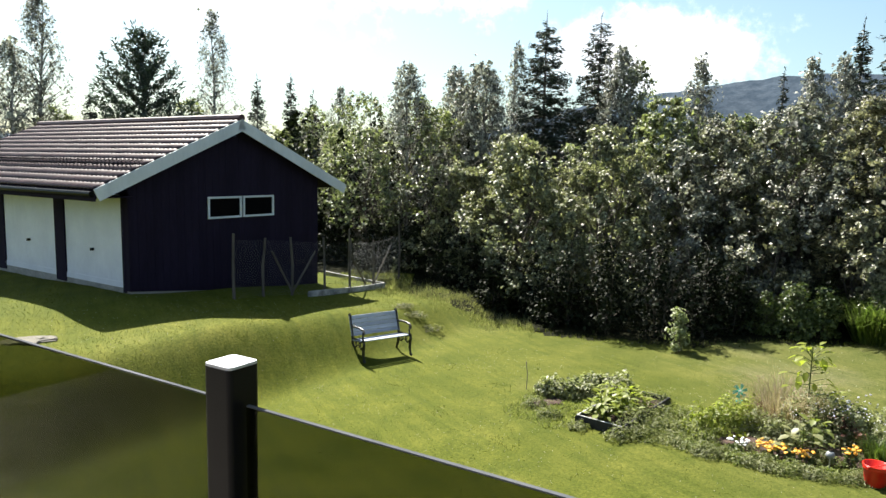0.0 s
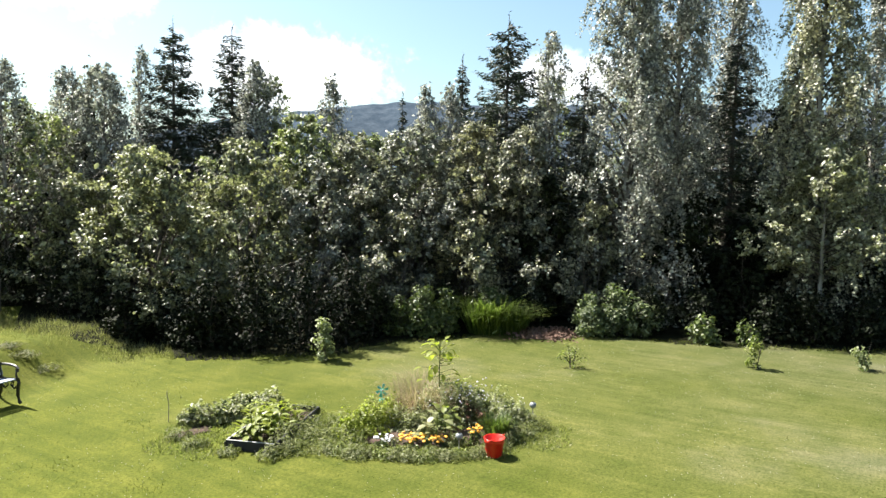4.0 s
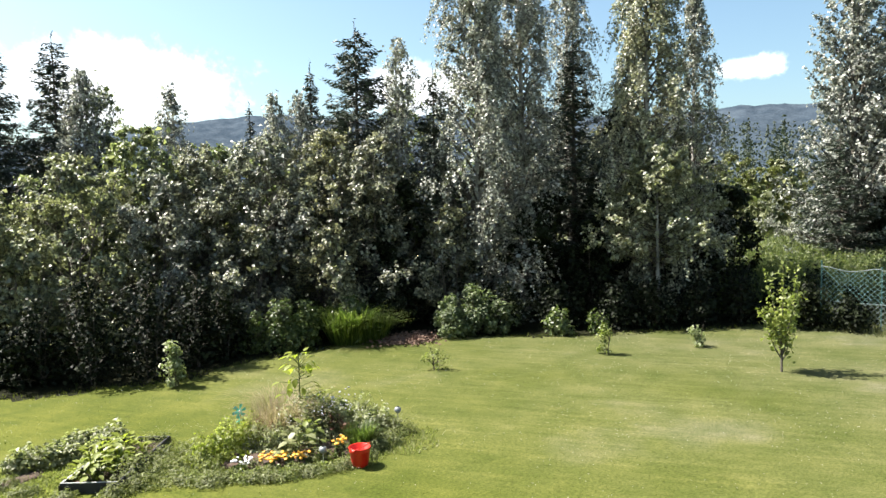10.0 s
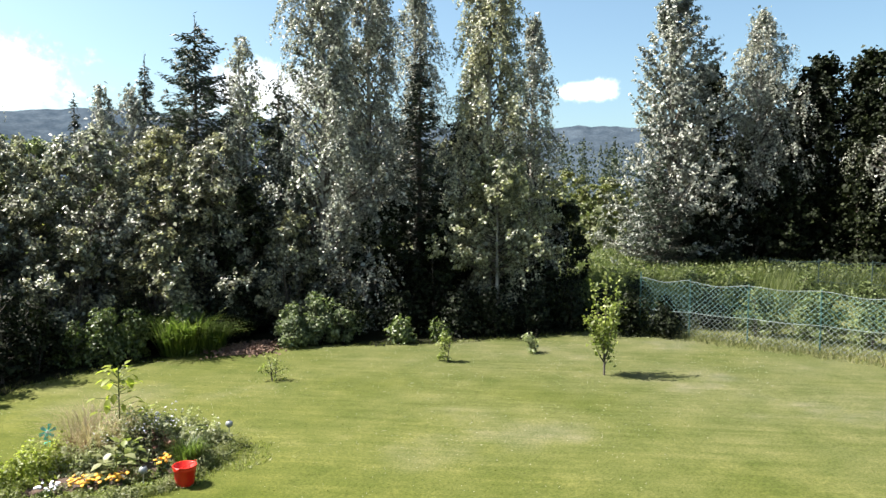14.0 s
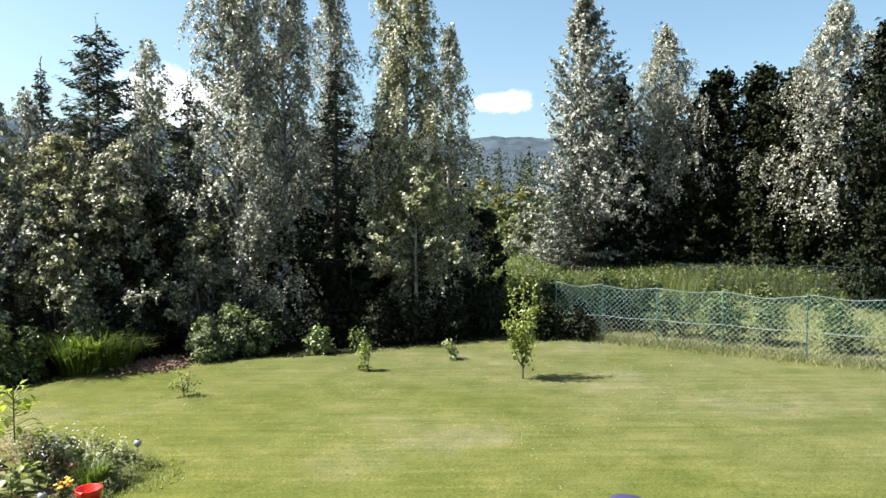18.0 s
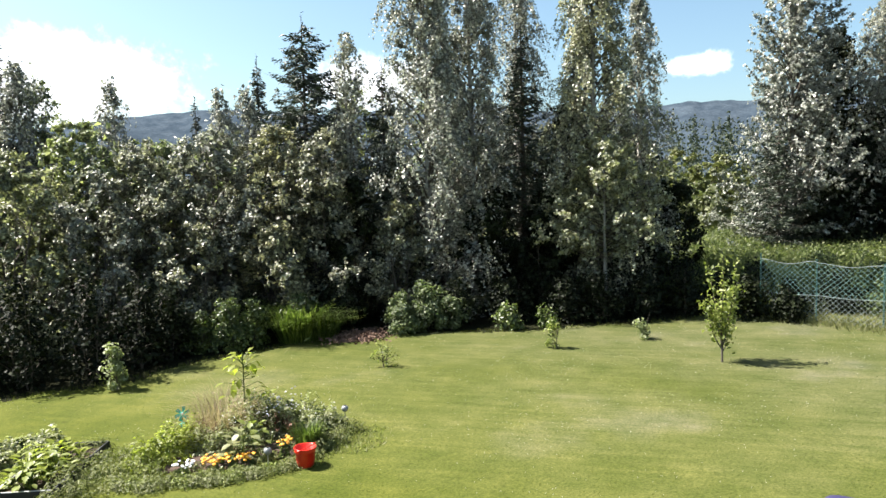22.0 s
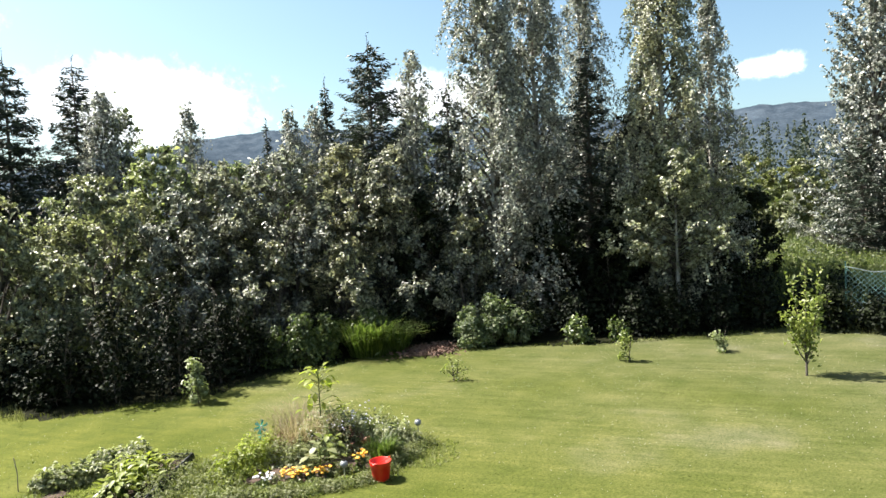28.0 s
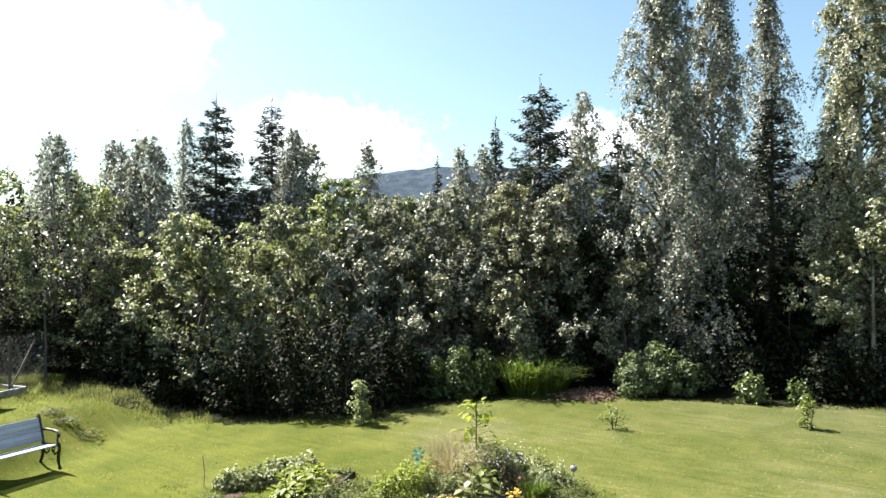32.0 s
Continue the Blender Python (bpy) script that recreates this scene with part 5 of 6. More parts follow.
def build_run():
    """Posts, braces, wire and bed boards of a small run on the bank."""
    run = thing("wire_run", -4.6, 18.9, gz(-4.6, 18.9), "small chicken-wire run with grey wooden posts beside the garage", "enclosure")
    base = Matrix.Translation((-4.6, 18.9, gz(-4.6, 18.9)))
    inv = base.inverted()
    spots = [gpoint(u, 1.1) for u in (1.93, 2.82, 3.77, 4.98, 6.0)] + [(-3.05, 20.6), (-2.45, 22.1), (-4.2, 22.8)]
    tops = (1.55, 1.45, 1.5, 1.55, 1.5, 1.45, 1.75, 1.5)
    for (x, y), h in zip(spots, tops):
        z = gz(x, y)
        bm = tube(bmesh.new(), [(x, y, z - 0.1), (x + 0.02 * rng.normal(), y, z + h * 0.5), (x + 0.04 * rng.normal(), y, z + h)], [0.038, 0.034, 0.03], 7)
        bm.transform(inv)
        part("post", bm, M_OLDPOST, run)
    for i, j, z0, z1 in ((2, 3, 0.05, 1.2), (2, 1, 0.1, 1.1), (4, 5, 1.1, 0.1), (5, 6, 0.1, 1.2)):
        (x0, y0), (x1, y1) = spots[i], spots[j]
        bm = tube(bmesh.new(), [(x0, y0, gz(x0, y0) + z0), (x0 + (x1 - x0) * 0.7, y0 + (y1 - y0) * 0.7, gz(x1, y1) + z1)], 0.026, 6)
        bm.transform(inv)
        part("brace", bm, M_OLDPOST, run)
    for (x0, y0), (x1, y1) in zip(spots, spots[1:]):
        ob = wire_mesh((x0, y0), (x1, y1), gz(x0, y0), gz(x1, y1), 1.4, 0.09, 0.0012, run, "wire_netting", M_WIRE)
        ob.matrix_local = inv
    for (x0, y0), (x1, y1) in ((gpoint(4.2, 1.25), (-3.3, 19.6)), ((-4.9, 22.4), (-2.75, 20.9)), ((-3.3, 19.6), (-2.75, 20.9))):
        bm = boxed(0, math.hypot(x1 - x0, y1 - y0), -0.03, 0.03, -0.05, 0.14, bevel=0.008)
        slope = math.degrees(math.atan2(gz(x1, y1) - gz(x0, y0), math.hypot(x1 - x0, y1 - y0)))
        bm.transform(inv @ pose(x0, y0, gz(x0, y0), 0, 0, math.degrees(math.atan2(y1 - y0, x1 - x0))) @ pose(0, 0, 0, 0, -slope, 0))
        part("bed_board", bm, M_WORN, run, "pale weathered board")


build_run()

# ---------------------------------------------------------------- fence on the east side
FX = 20.15
F_POSTS = ((0.0, 1.69), (2.0, 1.66), (4.02, 1.62), (5.8, 1.62), (7.4, 1.66), (8.9, 1.76))


def build_fence(fx, spots, label, step, wire, mat, low_mat, post_mat):
    """Thin posts with sagging diamond mesh and line wires."""
    mid = spots[len(spots) // 2][0]
    f = thing("chain_link_fence", fx, mid, gz(fx, mid), label, "fence", "garden fences")
    inv = Matrix.Translation((fx, mid, gz(fx, mid))).inverted()
    for y, h in spots:
        z = gz(fx, y)
        bm = tube(bmesh.new(), [(fx, y, z - 0.2), (fx + 0.01, y, z + h * 0.5), (fx + 0.02 * rng.normal(), y, z + h + 0.03)], 0.021, 8)
        bm.transform(inv)
        post = part("post", bm, post_mat, f)
        bm = lathe(bmesh.new(), [(0.024, z + h + 0.02), (0.024, z + h + 0.04), (0.001, z + h + 0.05)], 8, (fx, y, 0))
        bm.transform(inv)
        part("cap", bm, post_mat, post)
    for k, ((y0, h0), (y1, h1)) in enumerate(zip(spots, spots[1:])):
        z0, z1, hh = gz(fx, y0), gz(fx, y1), min(h0, h1)
        sag = 0.06 + 0.05 * ((k * 7) % 3) / 2
        ob = wire_mesh((fx - 0.025, y0), (fx - 0.025, y1), z0, z1, hh, step, wire, f, "netting", mat, lean=(hh - 0.72) / hh, sag=sag, lift=0.72)
        ob.matrix_local = inv
        ob = wire_mesh((fx - 0.025, y0), (fx - 0.025, y1), z0, z1, 0.73, step, wire, f, "lower_netting", low_mat, lift=0.03)
        ob.matrix_local = inv
        for up, rad in ((hh, 0.009), (0.73, 0.008)):
            dip = sag if up > 1 else 0.03
            pts = [(fx - 0.03, y0 + (y1 - y0) * k / 8, z0 + (z1 - z0) * k / 8 + up - dip * math.sin(math.pi * k / 8) ** 2) for k in range(9)]
            bm = tube(bmesh.new(), pts, rad, 5)
            bm.transform(inv)
            part("line_wire", bm, low_mat, f)


M_DARKNET = surface("dark_green_wire", (0.012, 0.03, 0.028), (0.025, 0.05, 0.048), 8.0, 0.6, relief=0.1)
build_fence(FX, [(-2.0, 1.69)] + list(F_POSTS), "sagging green chain-link fence with thin steel posts", 0.15, 0.0047, M_NET, M_NETPALE, M_NETPOST)
build_fence(30.6, [(-3.6, 1.6), (-2.0, 1.6), (-0.4, 1.62), (1.1, 1.6), (2.65, 1.6), (4.4, 1.58), (6.2, 1.55), (8.0, 1.5)], "dark chain-link fence in front of tall meadow weeds", 0.18, 0.0045, M_DARKNET, M_DARKNET, M_DARKNET)

# berry bushes and weeds beyond the fence
M_BERRY = foliage("berry_bush_leaves", (0.03, 0.045, 0.014), (0.08, 0.105, 0.037), (0.17, 0.2, 0.08), rough=0.55, spec=0.3, through_light=0.28)
BERRIES = ((21.6, -0.3, 1.15, 0.75), (21.5, 1.3, 1.45, 0.8), (21.7, 3.1, 1.4, 0.7), (21.6, 4.5, 1.35, 0.8), (21.6, 5.9, 1.4, 0.8), (21.9, 7.4, 1.3, 0.8), (21.0, 8.4, 1.0, 0.6))
# bushes from y = 6.5 on have leaves darkened to look shaded
for x, y, h, r in BERRIES:
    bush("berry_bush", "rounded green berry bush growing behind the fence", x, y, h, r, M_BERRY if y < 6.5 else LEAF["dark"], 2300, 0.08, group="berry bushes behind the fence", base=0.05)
DARK_ROW = ((29.6, 4.4, 0.9, 0.8), (29.4, 6.3, 1.1, 1.0), (26.8, 8.2, 1.4, 1.1), (29.5, 2.6, 0.8, 0.7), (26.2, 9.6, 1.4, 1.1))
for x, y, h, r in DARK_ROW:
    bush("meadow_shrub", "grey-green shrub in the rough meadow beyond the fence", x, y, h, r, M_BERRY, 1800, 0.1, group="meadow shrubs")
for x, y, h, r in ((23.0, 6.8, 1.5, 0.9), (23.6, 8.6, 1.7, 1.0), (23.4, 4.6, 1.4, 0.8)):
    bush("berry_bush", "rounded green berry bush growing behind the fence", x, y, h, r, M_BERRY, 2300, 0.09, group="berry bushes behind the fence", base=0.05)


def scatter(n, x0, x1, y0, y1, keep):
    p = np.stack([x0 + (x1 - x0) * rng.random(n), y0 + (y1 - y0) * rng.random(n)], -1)
    return p[keep(p[:, 0], p[:, 1])]


def blades(name, p, h, w, mat, label, category, lean=0.5):
    """Single blades, one triangle each, at places p on the ground."""
    n = len(p)
    z = ground(p[:, 0], p[:, 1])
    a = rng.random(n) * 6.283
    hh = h * (0.5 + rng.random(n))
    foot = np.stack([p[:, 0], p[:, 1], z], -1)
    side = np.stack([np.cos(a), np.sin(a), 0 * a], -1) * (w * (0.6 + 0.8 * rng.random(n)))[:, None]
    tip = foot + np.stack([lean * hh * rng.normal(size=n), lean * hh * rng.normal(size=n), hh], -1)
    v = np.stack([foot - side, foot + side, tip], 1).reshape(-1, 3)
    return tagged(np_part(name, v, np.arange(3 * n).reshape(-1, 3), mat), label, category, kind="stuff")


def on_lawn(x, y):
    d = np.hypot(x, y)
    return (y < lawn_edge(x) + 0.3) & (x < 20.0) & (d > 5.5) & (x > -12) & ~((x + 7.575) * 0.518 + (y - 14.73) * 0.855 > 0) | ((y < lawn_edge(x) + 0.3) & (x < 20.0) & (d > 5.5) & ((x + 7.575) * 0.855 - (y - 14.73) * 0.518 > 0.15))


p = scatter(150000, -12, 20.1, 0, 21, on_lawn)
keep = rng.random(len(p)) < np.clip(1.6 - np.hypot(p[:, 0], p[:, 1]) / 11, 0.0, 1)
blades("lawn_grass", p[keep], 0.009, 0.008, M_BLADE, "short mown grass of the lawn", "grass", 0.7)
# tufts of rougher grass on the bank and round the beds
p = scatter(36000, -12, 1.5, 9, 23, lambda x, y: on_lawn(x, y) & (ground(x, y) > 0.12 + 0.2 * np.sin(x * 3) * np.sin(y * 2.3)))
blades("bank_grass", p, 0.026, 0.006, M_BLADE, "longer uneven grass on the bank", "grass", 0.6)
p = scatter(60000, -4.2, 1.6, 17.5, 23.5, lambda x, y: rng.random(len(x)) < np.exp(-(((y - (20.9 - 0.72 * (x + 2))) / (0.95 + 0.3 * np.sin(x * 4))) ** 2)))
p = p[rng.random(len(p)) < 0.35 + 0.65 * np.clip(np.sin(p[:, 0] * 5) * np.sin(p[:, 1] * 4.3), 0, 1)]
blades("tall_bank_grass", p, 0.09, 0.008, M_DRY, "tall pale grass gone to seed along the bank", "grass", 0.35)
p = scatter(40000, 0, 20, 8, 20, lambda x, y: (y > lawn_edge(x) - 0.05) & (y < lawn_edge(x) + 0.55))
blades("edge_grass", p, 0.07, 0.008, M_BLADE, "ragged grass along the woodland edge", "grass", 0.5)
p = scatter(9000, 19.3, 20.9, -2, 9.4, lambda x, y: rng.random(len(x)) < np.clip(1 - np.abs(x - 20.1) / 0.75, 0, 1))
blades("fence_grass", p, 0.15, 0.011, M_DRY, "tall dry grass along the foot of the fence", "grass", 0.4)
p = scatter(75000, 20.4, 33, -9, 19, lambda x, y: (x > 30.7) | (x > 25.5 + 0.5 * np.sin(y)) & (y > 6.5) | (y > 8.8))
blades("meadow_grass", p, 1.0, 0.022, M_WEED, "tall weedy meadow grass beyond the fence", "grass", 0.25)
p = scatter(45000, 20.4, 30.6, -9, 9, lambda x, y: x > 20.5)
blades("strip_grass", p, 0.1, 0.012, M_DRY, "short pale grass strip beyond the fence", "grass", 0.6)
p = scatter(36000, 24, 34, -9, 19, lambda x, y: (x > 30.8) | (y > 7.5))
n = len(p)
q = np.stack([p[:, 0], p[:, 1], ground(p[:, 0], p[:, 1]) + 0.35 + 1.0 * rng.random(n) ** 0.7], -1)
tagged(np_part("meadow_weeds", *leaf_mesh(q, rng.normal(size=(n, 3)), 0.13, 0.08), M_WEED), "leafy tall weeds in the meadow", "weeds", kind="stuff")
p = scatter(26000, 33, 62, 12, 36, lambda x, y: np.abs(np.degrees(np.arctan2(x, y)) - 61) < 6)
blades("clearing_grass", p, 0.7, 0.05, M_WEED, "tall yellow-green grass in the clearing", "grass", 0.3)
# white clover heads in the lawn
p = scatter(15000, -8, 20, 4, 17, lambda x, y: on_lawn(x, y) & (rng.random(len(x)) < 0.5 * (0.25 + np.clip(np.sin(x * 1.1 + 1) * np.sin(y * 1.4) + 0.3, 0, 1))))
octa = np.array([(1, 0, 0), (-1, 0, 0), (0, 1, 0), (0, -1, 0), (0, 0, 1), (0, 0, -1)], float) * 0.006
faces = np.array([(0, 2, 4), (2, 1, 4), (1, 3, 4), (3, 0, 4), (2, 0, 5), (1, 2, 5), (3, 1, 5), (0, 3, 5)])
c = np.stack([p[:, 0], p[:, 1], ground(p[:, 0], p[:, 1]) + 0.035], -1)
tagged(np_part("clover_flowers", (c[:, None] + octa).reshape(-1, 3), (np.arange(len(c))[:, None, None] * 6 + faces).reshape(-1, 3), M_CLOVER), "small white clover flowers scattered in the lawn", "flowers", kind="stuff")

# ---------------------------------------------------------------- planter, strawberry patch and flower bed
def big_leaf(length, width):
    """A broad leaf with a fold and a drooping tip, lying along +x."""
    me = bpy.data.meshes.new("leaf")
    v = [(0, 0, 0), (0.25, 0.42, 0.06), (0.25, 0, -0.02), (0.25, -0.42, 0.06), (0.6, 0.45, 0.05), (0.6, 0, -0.03), (0.6, -0.45, 0.05), (1, 0, -0.14)]
    f = [(0, 2, 1), (0, 3, 2), (1, 2, 5, 4), (2, 3, 6, 5), (4, 5, 7), (5, 6, 7)]
    me.from_pydata([(a * length, b * width, c * length) for a, b, c in v], [], f)
    me.shade_smooth()
    return me


def leafy_plant(name, label, x, y, z, h, count, length, width, mat, category="plant", group="", spread=0.2, stem=True):
    """A plant of broad leaves, each a part of its own, on stalks."""
    t = thing(name, x, y, z, label, category, group)
    me = big_leaf(length, width)
    me.materials.append(mat)
    feet, ends = [], []
    for k in range(count):
        a, f = k * 2.4 + random.random() * (1 if h < 1 else 5), (k + 0.5) / count
        up = h * (0.25 + 0.75 * f**(0.5 if h > 1 else 1.0))
        out = spread * (1.15 - 0.75 * f) * random.uniform(0.6, 1.2)
        ob = new("leaf", me)
        ob.parent = t
        ob.matrix_local = pose(out * math.cos(a), out * math.sin(a), up, 0, random.uniform(-35, 35 if h < 1 else 60), math.degrees(a)) @ Matrix.Scale(random.uniform(0.7, 1.15), 4)
        feet.append((0.02 * math.cos(a), 0.02 * math.sin(a), 0 if not stem else up * 0.93))
        ends.append((out * math.cos(a), out * math.sin(a), up))
    v, tr = sticks(feet, ends, 0.006, 0.004)
    if stem:
        v2, t2 = sticks([(0, 0, -0.03)], [(0, 0, h * 0.98)], [0.014], [0.007], 6)
        v, tr = joined([(v, tr), (v2, t2)])
    np_part("stalk", v, tr, M_STRAP, t)
    return t


def mound(name, label, x, y, h, r, mat, count, size=0.05, shape=0.6, category="plant", group="", lift=0.0):
    """A low plant: a lumpy dome of small leaves over a few stems."""
    t = thing(name, x, y, gz(x, y) + lift, label, category, group)
    d = rng.normal(size=(count, 3))
    d[:, 2] = np.abs(d[:, 2])
    d /= np.linalg.norm(d, axis=1, keepdims=True)
    a = np.arctan2(d[:, 1], d[:, 0])
    ph = rng.random(3) * 6.28
    lump = 0.82 + 0.16 * np.sin(3 * a + ph[0]) * d[:, 2] + 0.13 * np.sin(5 * a + 4 * d[:, 2] + ph[1]) + 0.12 * np.sin(9 * d[:, 2] + ph[2])
    p = d * [[r, r, h]] * (lump * (0.7 + 0.36 * rng.random(count) ** 0.6))[:, None]
    p[:, 2] = np.maximum(p[:, 2], 0.012) + 0.03 * rng.random(count)
    ln = size * (0.6 + 0.8 * rng.random(count))
    facing = d * 0.8 + [[0, 0, 0.55]] + 0.5 * rng.normal(size=(count, 3))
    np_part("foliage", *leaf_mesh(p, rng.normal(size=(count, 3)), ln, ln * shape, facing=facing), mat, t)
    top = p[:: max(1, count // 24)]
    np_part("stalk", *sticks(top * [[0.12, 0.12, 0.0]], top * 0.95, 0.005, 0.003, 3), M_STRAP, t)
    return t


def build_planter():
    ax, ay = 1.74, 11.15
    turn = -37.0
    z = gz(2.4, 11.3) - 0.02
    t = thing("raised_planter", ax, ay, z, "raised dark timber planter frame with worn pale top edges", "planter", turn=turn)
    W, L, H, T = 0.82, 1.95, 0.17, 0.03
    for k, b in enumerate(((0, W, 0, T), (0, T, T, L - T), (0, W, L - T, L), (W - T, W, T, L - T))):
        brd = part("frame_board", boxed(*b, 0, H, bevel=0.004), M_FRAME, t)
        if k > 1:  # worn pale edges on lit sides only: shaded sides drawn without them
            continue
        part("top_edge", boxed(b[0] + 0.002, b[1] - 0.002, b[2] + 0.002, b[3] - 0.002, H + 0.001, H + 0.007), M_WORN, brd)
    for cx, cy in ((0, 0), (W, 0), (0, L), (W, L)):
        part("corner_hinge", boxed(cx - 0.012, cx + 0.012, cy - 0.012, cy + 0.012, 0.02, H - 0.02), M_IRON, t)
    part("soil", boxed(T, W - T, T, L - T, 0.0, 0.09), M_SOIL, t)
    m = pose(ax, ay, z, 0, 0, turn)
    for k in range(13):
        q = m @ Vector((0.16 + 0.5 * random.random(), 0.2 + 1.15 * (k + 0.5) / 13, 0.08))
        leafy_plant("lettuce_plant", "yellow-green leafy vegetable plant in the planter", q.x, q.y, q.z, 0.26 + 0.2 * random.random(), 20, 0.16, 0.095, M_YELLOWGREEN if k % 5 else M_FRESH, "vegetable", "vegetables in the planter", 0.17, False)


build_planter()
for dx, dy, h in ((0.0, 0.0, 0.2), (0.45, -0.15, 0.14), (-0.3, 0.25, 0.16)):
    mound("cut_weed_heap", "heap of dry brown cut weeds on the grass bank", -1.47 + dx, 17.21 + dy, h * 0.7, 0.36, M_DRY, 300, 0.11, 0.12, "heap", "cut weeds")
for x, y, h, r in ((2.5, 10.75, 0.3, 0.3), (2.72, 11.05, 0.34, 0.3), (2.95, 11.4, 0.3, 0.3), (2.3, 10.52, 0.18, 0.26), (2.75, 10.6, 0.2, 0.3), (1.75, 10.95, 0.13, 0.22), (3.1, 11.0, 0.22, 0.32), (3.3, 11.6, 0.2, 0.34), (1.35, 11.5, 0.14, 0.26), (1.15, 12.0, 0.16, 0.28), (3.2, 10.45, 0.18, 0.34), (3.35, 12.25, 0.22, 0.3)):
    mound("weed_clump", "green weeds growing up against the planter", x, y, h, r, M_HERB, 520, 0.05, 0.28, group="weeds by the planter")
# soil patch with strawberry plants
bm = bmesh.new()
bmesh.ops.create_icosphere(bm, subdivisions=3, radius=1.0)
for v in bm.verts:
    v.co = Vector((v.co.x * 0.34, v.co.y * 0.2, max(v.co.z, -0.2) * 0.035)) * (1 + 0.5 * noise.noise(v.co * 2))
patch = part("soil_patch", bm, M_SOIL, smooth=True)
patch.matrix_world = pose(1.4, 12.2, gz(1.4, 12.2), 0, 0, 20)
tagged(patch, "bare reddish soil patch in the lawn", "soil", kind="structure")
for k in range(13):
    x, y = 1.3 + 0.125 * k + 0.1 * random.random(), 12.55 - 0.02 * k + 0.65 * random.random()
    mound("strawberry_plant", "low grey-green strawberry plant", x, y, 0.24 + 0.16 * random.random(), 0.26, M_GREYGREEN, 300, 0.075, 0.7, group="strawberry plants")
bm = bmesh.new()
bmesh.ops.create_icosphere(bm, subdivisions=4, radius=1.0)
for v in bm.verts:
    k = 1 + 0.35 * noise.noise(v.co * 2.3) + 0.2 * noise.noise(v.co * 6)
    v.co = Vector((v.co.x * 0.6 * k, v.co.y * 0.3 * k, max(v.co.z, -0.2) * 0.03))
grit_patch = part("gravel_patch", bm, M_GRAVEL, smooth=True)
grit_patch.matrix_world = pose(-7.9, 11.3, gz(-7.9, 11.3) - 0.008, 0, 0, 20)
tagged(grit_patch, "bare pale gravel patch beside the grass bank", "gravel", kind="structure")
stake = thing("thin_stake", 1.05, 12.9, gz(1.05, 12.9), "thin bare garden stake", "stake")
part("rod", tube(bmesh.new(), [(0, 0, -0.05), (0.01, 0, 0.3), (-0.02, 0, 0.55)], 0.008, 6), M_POST, stake)

# bed: soil and plants
bm = bmesh.new()
bmesh.ops.create_icosphere(bm, subdivisions=3, radius=1.0)
for v in bm.verts:
    v.co = Vector((v.co.x * 1.3, v.co.y * 0.62, max(v.co.z, -0.2) * 0.09)) * (1 + 0.1 * noise.noise(v.co * 2))
bed = part("bed_soil", bm, M_SOIL, smooth=True)
bed.matrix_world = pose(5.0, 10.35, gz(5.0, 10.35), 0, 0, -20)
tagged(bed, "dark soil of the flower bed", "soil", kind="structure")
for x, y, h, r, n in ((4.15, 10.95, 0.5, 0.5, 1900), (3.78, 10.9, 0.4, 0.38, 1100), (4.5, 11.15, 0.48, 0.4, 1200)):
    mound("yellow_green_perennial", "yellow-green mounded perennial in the flower bed", x, y, h, r, M_YELLOWGREEN, n, 0.055, group="bed perennials")
for x, y, h, r, n in ((5.55, 11.0, 0.85, 0.42, 1700), (5.95, 10.8, 0.72, 0.42, 1600), (6.3, 10.45, 0.6, 0.38, 1300), (5.2, 10.5, 0.5, 0.36, 1200), (4.75, 10.45, 0.42, 0.34, 1000), (5.75, 10.4, 0.55, 0.36, 1200), (6.5, 10.1, 0.42, 0.3, 800), (6.15, 10.1, 0.42, 0.32, 900), (5.5, 10.65, 0.66, 0.36, 1200), (5.2, 10.95, 0.6, 0.36, 1200), (4.55, 10.75, 0.42, 0.34, 900), (5.0, 10.85, 0.52, 0.34, 1000), (6.65, 10.35, 0.36, 0.26, 600)):
    mound("grey_green_perennial", "grey-green perennial with small pale flowers in the bed", x, y, h, r, M_GREYGREEN, n, 0.055, 0.5, group="bed perennials")
bush("red_leaved_perennial", "low reddish perennial in the flower bed", 4.75, 11.3, 0.42, 0.3, M_REDLEAF, 380, 0.06, category="plant", spread=0.15)
strap_clump("seed_head_grass", "hazy brown ornamental grass in seed", 5.15, 11.15, 0.8, 0.7, M_HAZE, 900, 0.005, lean=0.9)
strap_clump("grass_tuft", "bright green grass tuft beside the bucket", 5.85, 9.75, 0.42, 0.3, M_STRAP, 420, 0.014)
# low herbs along the front and the sides of the bed
for k in range(26):
    f = k / 25
    x = 3.15 + 3.45 * f + 0.08 * random.random()
    y = 10.35 - 1.2 * math.sin(math.pi * min(1.0, f * 1.15) ** 0.9 * 0.62) + 0.75 * max(0.0, f - 0.6) * 2 + 0.12 * random.random()
    mound("low_perennial", "low grey-green herb at the edge of the flower bed", x, y, 0.09 + 0.1 * random.random(), 0.22, (M_HERB, M_FRESH, M_HERB, M_GREYGREEN)[k % 4], 380, 0.042, 0.3, group="low bed perennials")
for x, y, h, r in ((3.6, 10.35, 0.26, 0.3), (3.5, 9.98, 0.2, 0.28), (4.1, 9.72, 0.16, 0.26), (6.75, 9.85, 0.26, 0.28), (6.35, 9.6, 0.22, 0.26), (5.95, 9.5, 0.2, 0.22), (3.4, 10.9, 0.22, 0.3), (3.75, 11.5, 0.24, 0.32), (6.3, 11.0, 0.35, 0.35)):
    mound("low_perennial", "low grey-green herb at the edge of the flower bed", x, y, h, r, M_HERB, 480, 0.045, 0.3, group="low bed perennials")
